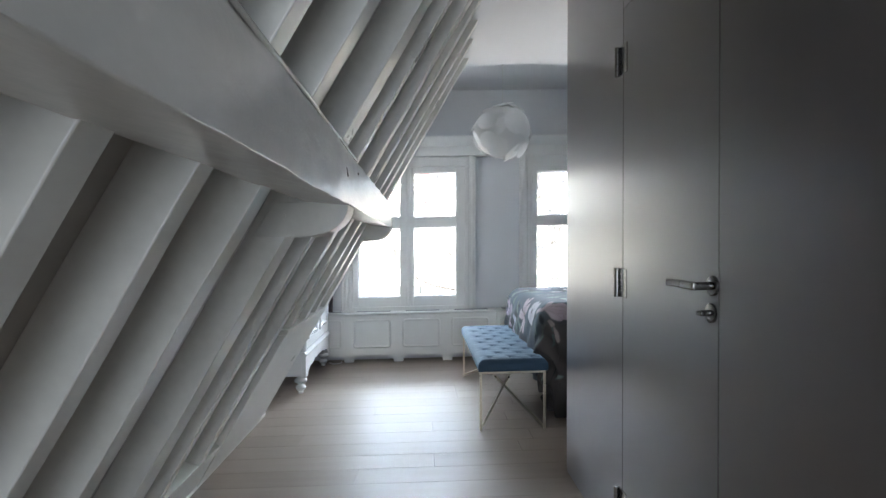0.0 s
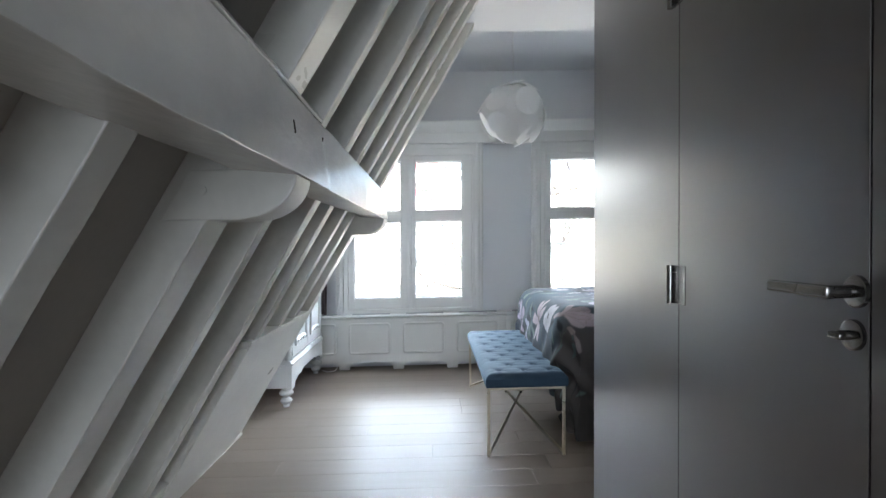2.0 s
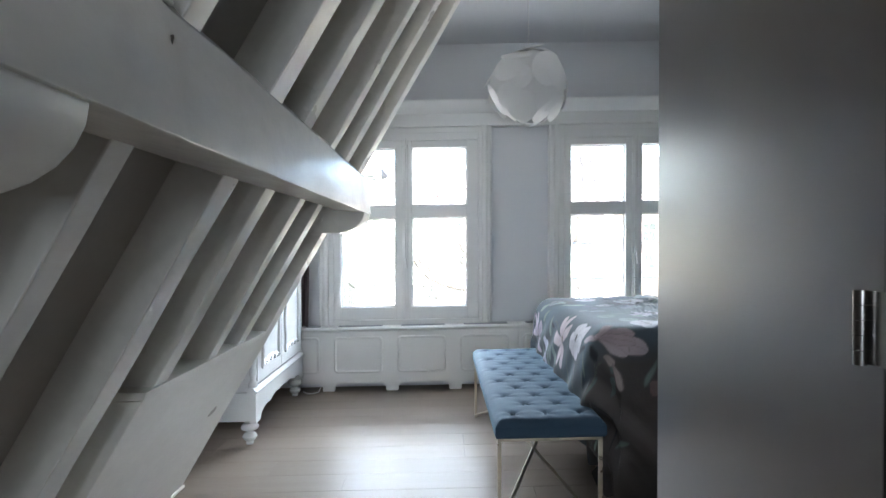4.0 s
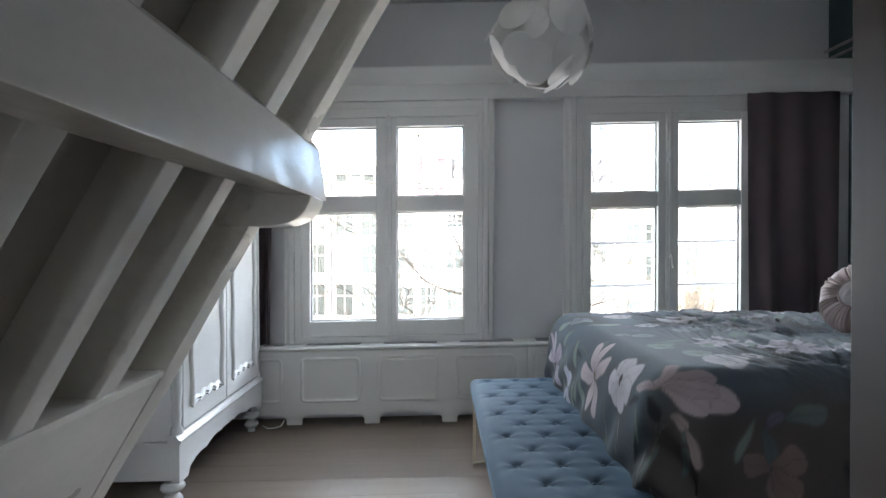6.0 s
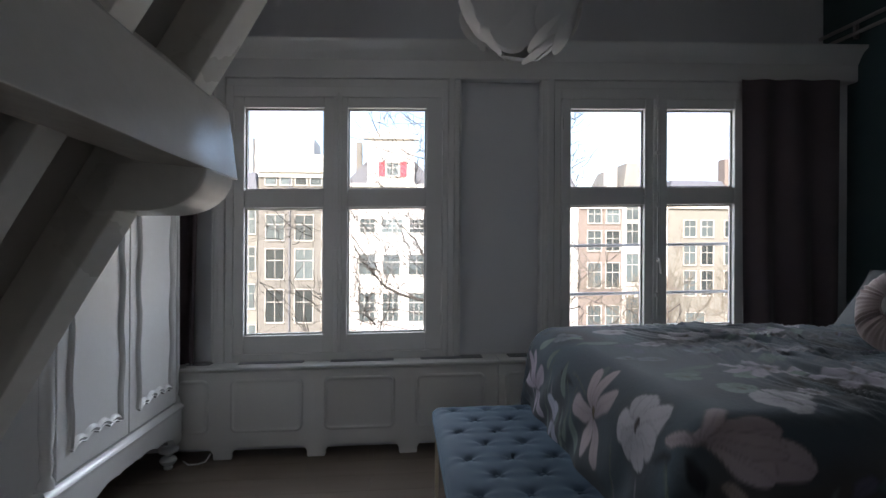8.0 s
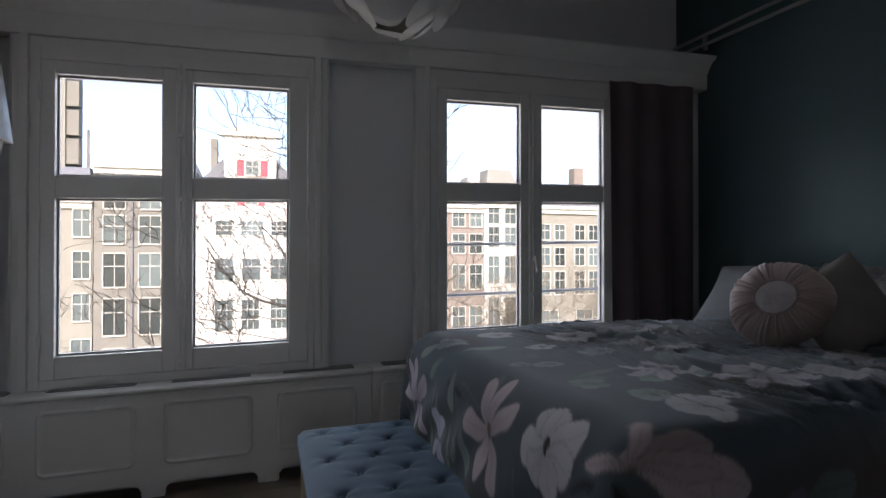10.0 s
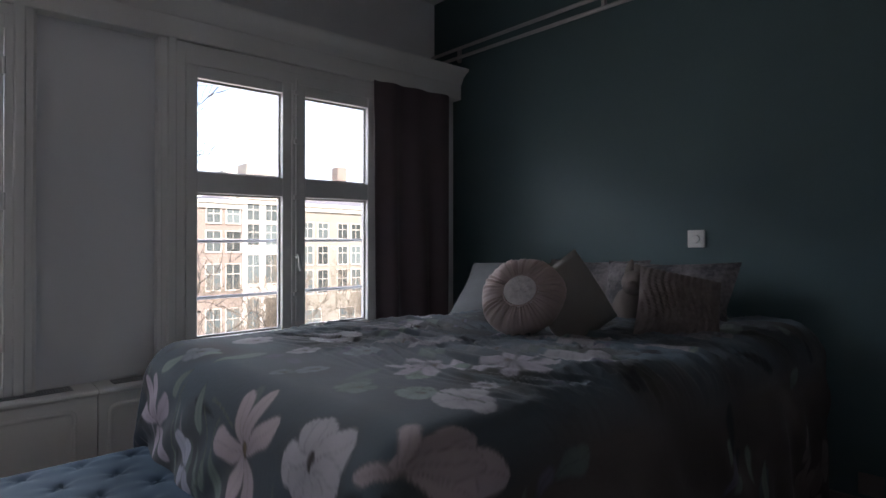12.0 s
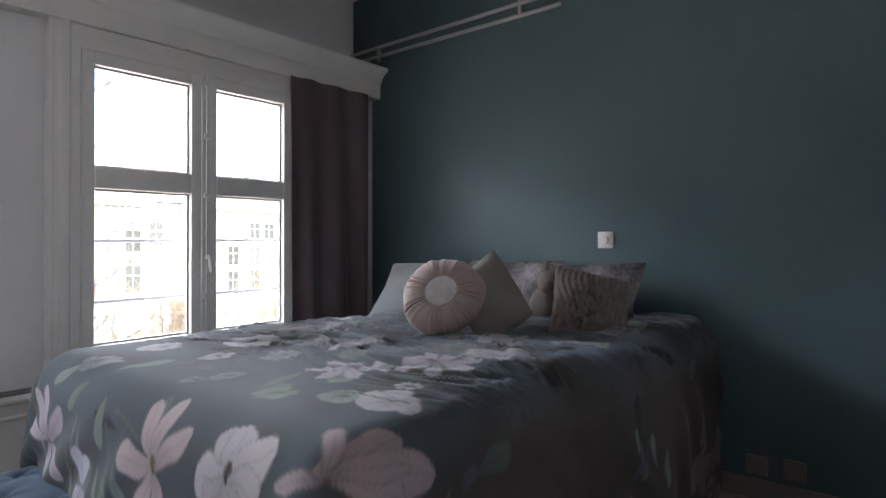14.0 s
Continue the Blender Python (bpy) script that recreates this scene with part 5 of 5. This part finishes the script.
b5, sub5 = house("canal_house", 9.25, 13.6, 5.6, WHITE_WALL, CREAM, [(z, 1.7, 1.1, (10.4, 12.2), 3, 3) for z in (3.2, 0.5, -2.4, -5.6)], "pale rendered canal house with small-paned windows", ("hip", 2.2, SLATE))
b6, sub6 = house("canal_house", 13.65, 17.0, 4.85, PINK_BRICK, CREAM, [(3.82, 1.1, 1.0, (14.85, 16.3), 2, 2), (1.9, 1.5, 1.05, (14.85, 16.3), 2, 2), (-0.75, 1.9, 1.05, (14.85, 16.3), 2, 2), (-4.1, 2.0, 1.05, (14.85, 16.3), 2, 2)], "pinkish brick canal house with brown framed windows", ("hip", 0.5, SLATE))
b7, sub7 = house("canal_house", 17.05, 20.7, 5.3, WHITE_WALL, CREAM, [(4.2, 1.3, 0.95, (17.85, 19.3), 2, 2), (2.45, 1.6, 0.95, (17.85, 19.3), 2, 2), (-0.2, 2.2, 0.95, (17.85, 19.3), 2, 2), (-3.6, 2.3, 0.95, (17.85, 19.3), 2, 2)], "white painted canal house with tall windows and a tiled roof", ("hip", 2.9, ROOF_TILE))
sub7("chimney", flat_box(16.4, 17.2, FAR_Y + 1.5, FAR_Y + 2.3, 4.8, 8.3), WHITE_WALL)
b8, sub8 = house("canal_house", 20.75, 33.0, 4.95, TAN_BRICK, CREAM, [(2.9, 1.25, 0.95, (22.45, 23.85, 25.75, 27.1, 29.0, 30.6), 2, 2), (0.85, 1.5, 0.95, (22.45, 23.85, 25.75, 27.1, 29.0, 30.6), 2, 2), (-1.35, 1.9, 0.95, (22.45, 23.85, 25.75, 27.1, 29.0, 30.6), 2, 2), (-4.7, 2.1, 1.5, (22.9, 26.2, 29.5), 2, 2)], "wide tan brick canal house with rows of white framed windows", ("hip", 1.9, SLATE))
sub8("chimney", flat_box(26.0, 26.9, FAR_Y + 1.2, FAR_Y + 2.2, 5.0, 8.6), PINK_BRICK)
sub8("dormer", flat_box(23.2, 24.6, FAR_Y + 0.4, FAR_Y + 2.6, 5.0, 6.2), WHITE_WALL)
# church-like tower behind the rooftops
tw = thing("brick_tower", (-17.5, 75, GROUND_Z), "tall pale brick building rising behind the rooftops", "tower")
part("wall", flat_box(-25.4, -20.0, 72, 78, GROUND_Z, 22.5), TAN_BRICK, tw, smooth=False)
for k in range(4):
    part("buttress", flat_box(-20.0, -18.8, 72.2, 73.6, 8 + k * 3.1, 10.7 + k * 3.1), BROWN_BRICK, tw, smooth=False)
part("rear_block", flat_box(-18.5, -11.0, 74, 80, GROUND_Z, 15.2), WHITE_WALL, tw, smooth=False)


# bare winter trees
def tree(name, base, height, seed, lean_to, levels, mat, label, r0, wind=0.0):
    t = new(name)
    t.location = base
    tagged(t, label, "tree", "bare trees along the canal")
    rt = random.Random(seed)
    trunk_bm, limb_bm, twig_bm = bmesh.new(), bmesh.new(), bmesh.new()

    def tube(bm2, pts, radii, sides):
        prev = None
        for k, p in enumerate(pts):
            d = (pts[min(k + 1, len(pts) - 1)] - pts[max(k - 1, 0)]).normalized()
            u = d.orthogonal().normalized()
            v = d.cross(u)
            ringv = [bm2.verts.new(p + (u * math.cos(6.2832 * q / sides) + v * math.sin(6.2832 * q / sides)) * radii[k]) for q in range(sides)]
            if prev:
                for q in range(sides):
                    bm2.faces.new((prev[q], prev[(q + 1) % sides], ringv[(q + 1) % sides], ringv[q]))
            prev = ringv

    def grow(p, d, length, r, level):
        n = 9
        pts, radii = [p.copy()], [r]
        q = p.copy()
        dd = d.copy()
        for k in range(n):
            dd = (dd + Vector((rt.uniform(-1, 1), rt.uniform(-1, 1), rt.uniform(-0.8, 1.0))) * (0.36 if level else 0.05)).normalized()
            q = q + dd * (length / n)
            pts.append(q.copy())
            radii.append(max(0.007, r * (1 - 0.62 * (k + 1) / n)))
        tube((trunk_bm, limb_bm, twig_bm)[min(level, 2)], pts, radii, (10, 7, 4)[min(level, 2)])
        if level >= levels:
            return
        for k in range(rt.choice((4, 5, 6)) if level else 16):
            f = rt.uniform(0.35 if level else 0.55, 1.0)
            ii = min(n, int(f * n))
            side = Vector((rt.uniform(-1, 1), rt.uniform(-1, 1), rt.uniform(-0.15, 0.8))).normalized() + Vector((wind, 0, 0))
            grow(pts[ii], (dd * 0.55 + side * 0.85).normalized(), length * (rt.uniform(0.45, 0.72) if level else rt.uniform(0.26, 0.46)), max(0.010, radii[ii] * rt.uniform(0.5, 0.68)), level + 1)

    grow(Vector((0, 0, 0)), Vector(lean_to).normalized(), height * 0.55, r0, 0)
    for nm, bm2 in (("trunk", trunk_bm), ("crown", limb_bm), ("twig_crown", twig_bm)):
        ob = new(nm, bpy.data.meshes.new(nm))
        finish(ob, bm2, mat, True)
        ob.parent = t
    return t


tree("bare_tree", (2.7, 17.0, GROUND_Z), 21.5, 4, (-0.02, 0, 1), 4, BARK, "bare winter tree with long crooked branches by the canal", 0.19, -0.3)
tree("bare_tree", (-7.4, 21.0, GROUND_Z), 14.5, 9, (0.05, 0, 1), 4, BARK, "bare winter tree with fine twigs by the canal", 0.22)
tree("bare_tree", (11.4, 30.0, GROUND_Z), 16.5, 21, (0.1, 0, 1), 4, BARK_PALE, "slender bare tree with sunlit twigs across the canal", 0.13)
tree("bare_tree", (22.0, 36.0, GROUND_Z), 14.5, 33, (0, 0, 1), 4, BARK_PALE, "small bare tree in front of the canal houses", 0.14)

# ---- floor boards, last ----
rb = random.Random(3)
BOARD_W = 0.188
X_LO, X_HI, Y_HI = -1.75, 2.79, 5.82
meshes = {}


def board_mesh(ln, wd):
    key = (round(ln, 2), round(wd, 3))
    if key not in meshes:
        me2 = bpy.data.meshes.new("floor_board")
        bm2 = box(0.0004, key[0] - 0.0004, 0.0004, key[1] - 0.0004, -0.02, 0.0, 0.0008, seg=1)
        for v in bm2.verts:
            v.co.z += lean(v.co.x)
        bm2.to_mesh(me2)
        bm2.free()
        me2.materials.append(OAK)
        meshes[key] = me2
    return meshes[key]


y = -1.75
while y < Y_HI - 0.02:
    x = X_LO
    first = rb.choice((0.5, 0.9, 1.3, 1.7))
    while x < X_HI - 0.02:
        ln = min(first or rb.choice((1.4, 1.7, 2.0)), X_HI - x)
        first = 0
        ob = new("floor_board", board_mesh(ln, min(BOARD_W, Y_HI - y)))
        ob.location = (x, y, lean(x))
        ob.parent = floor
        x += ln
    y += BOARD_W
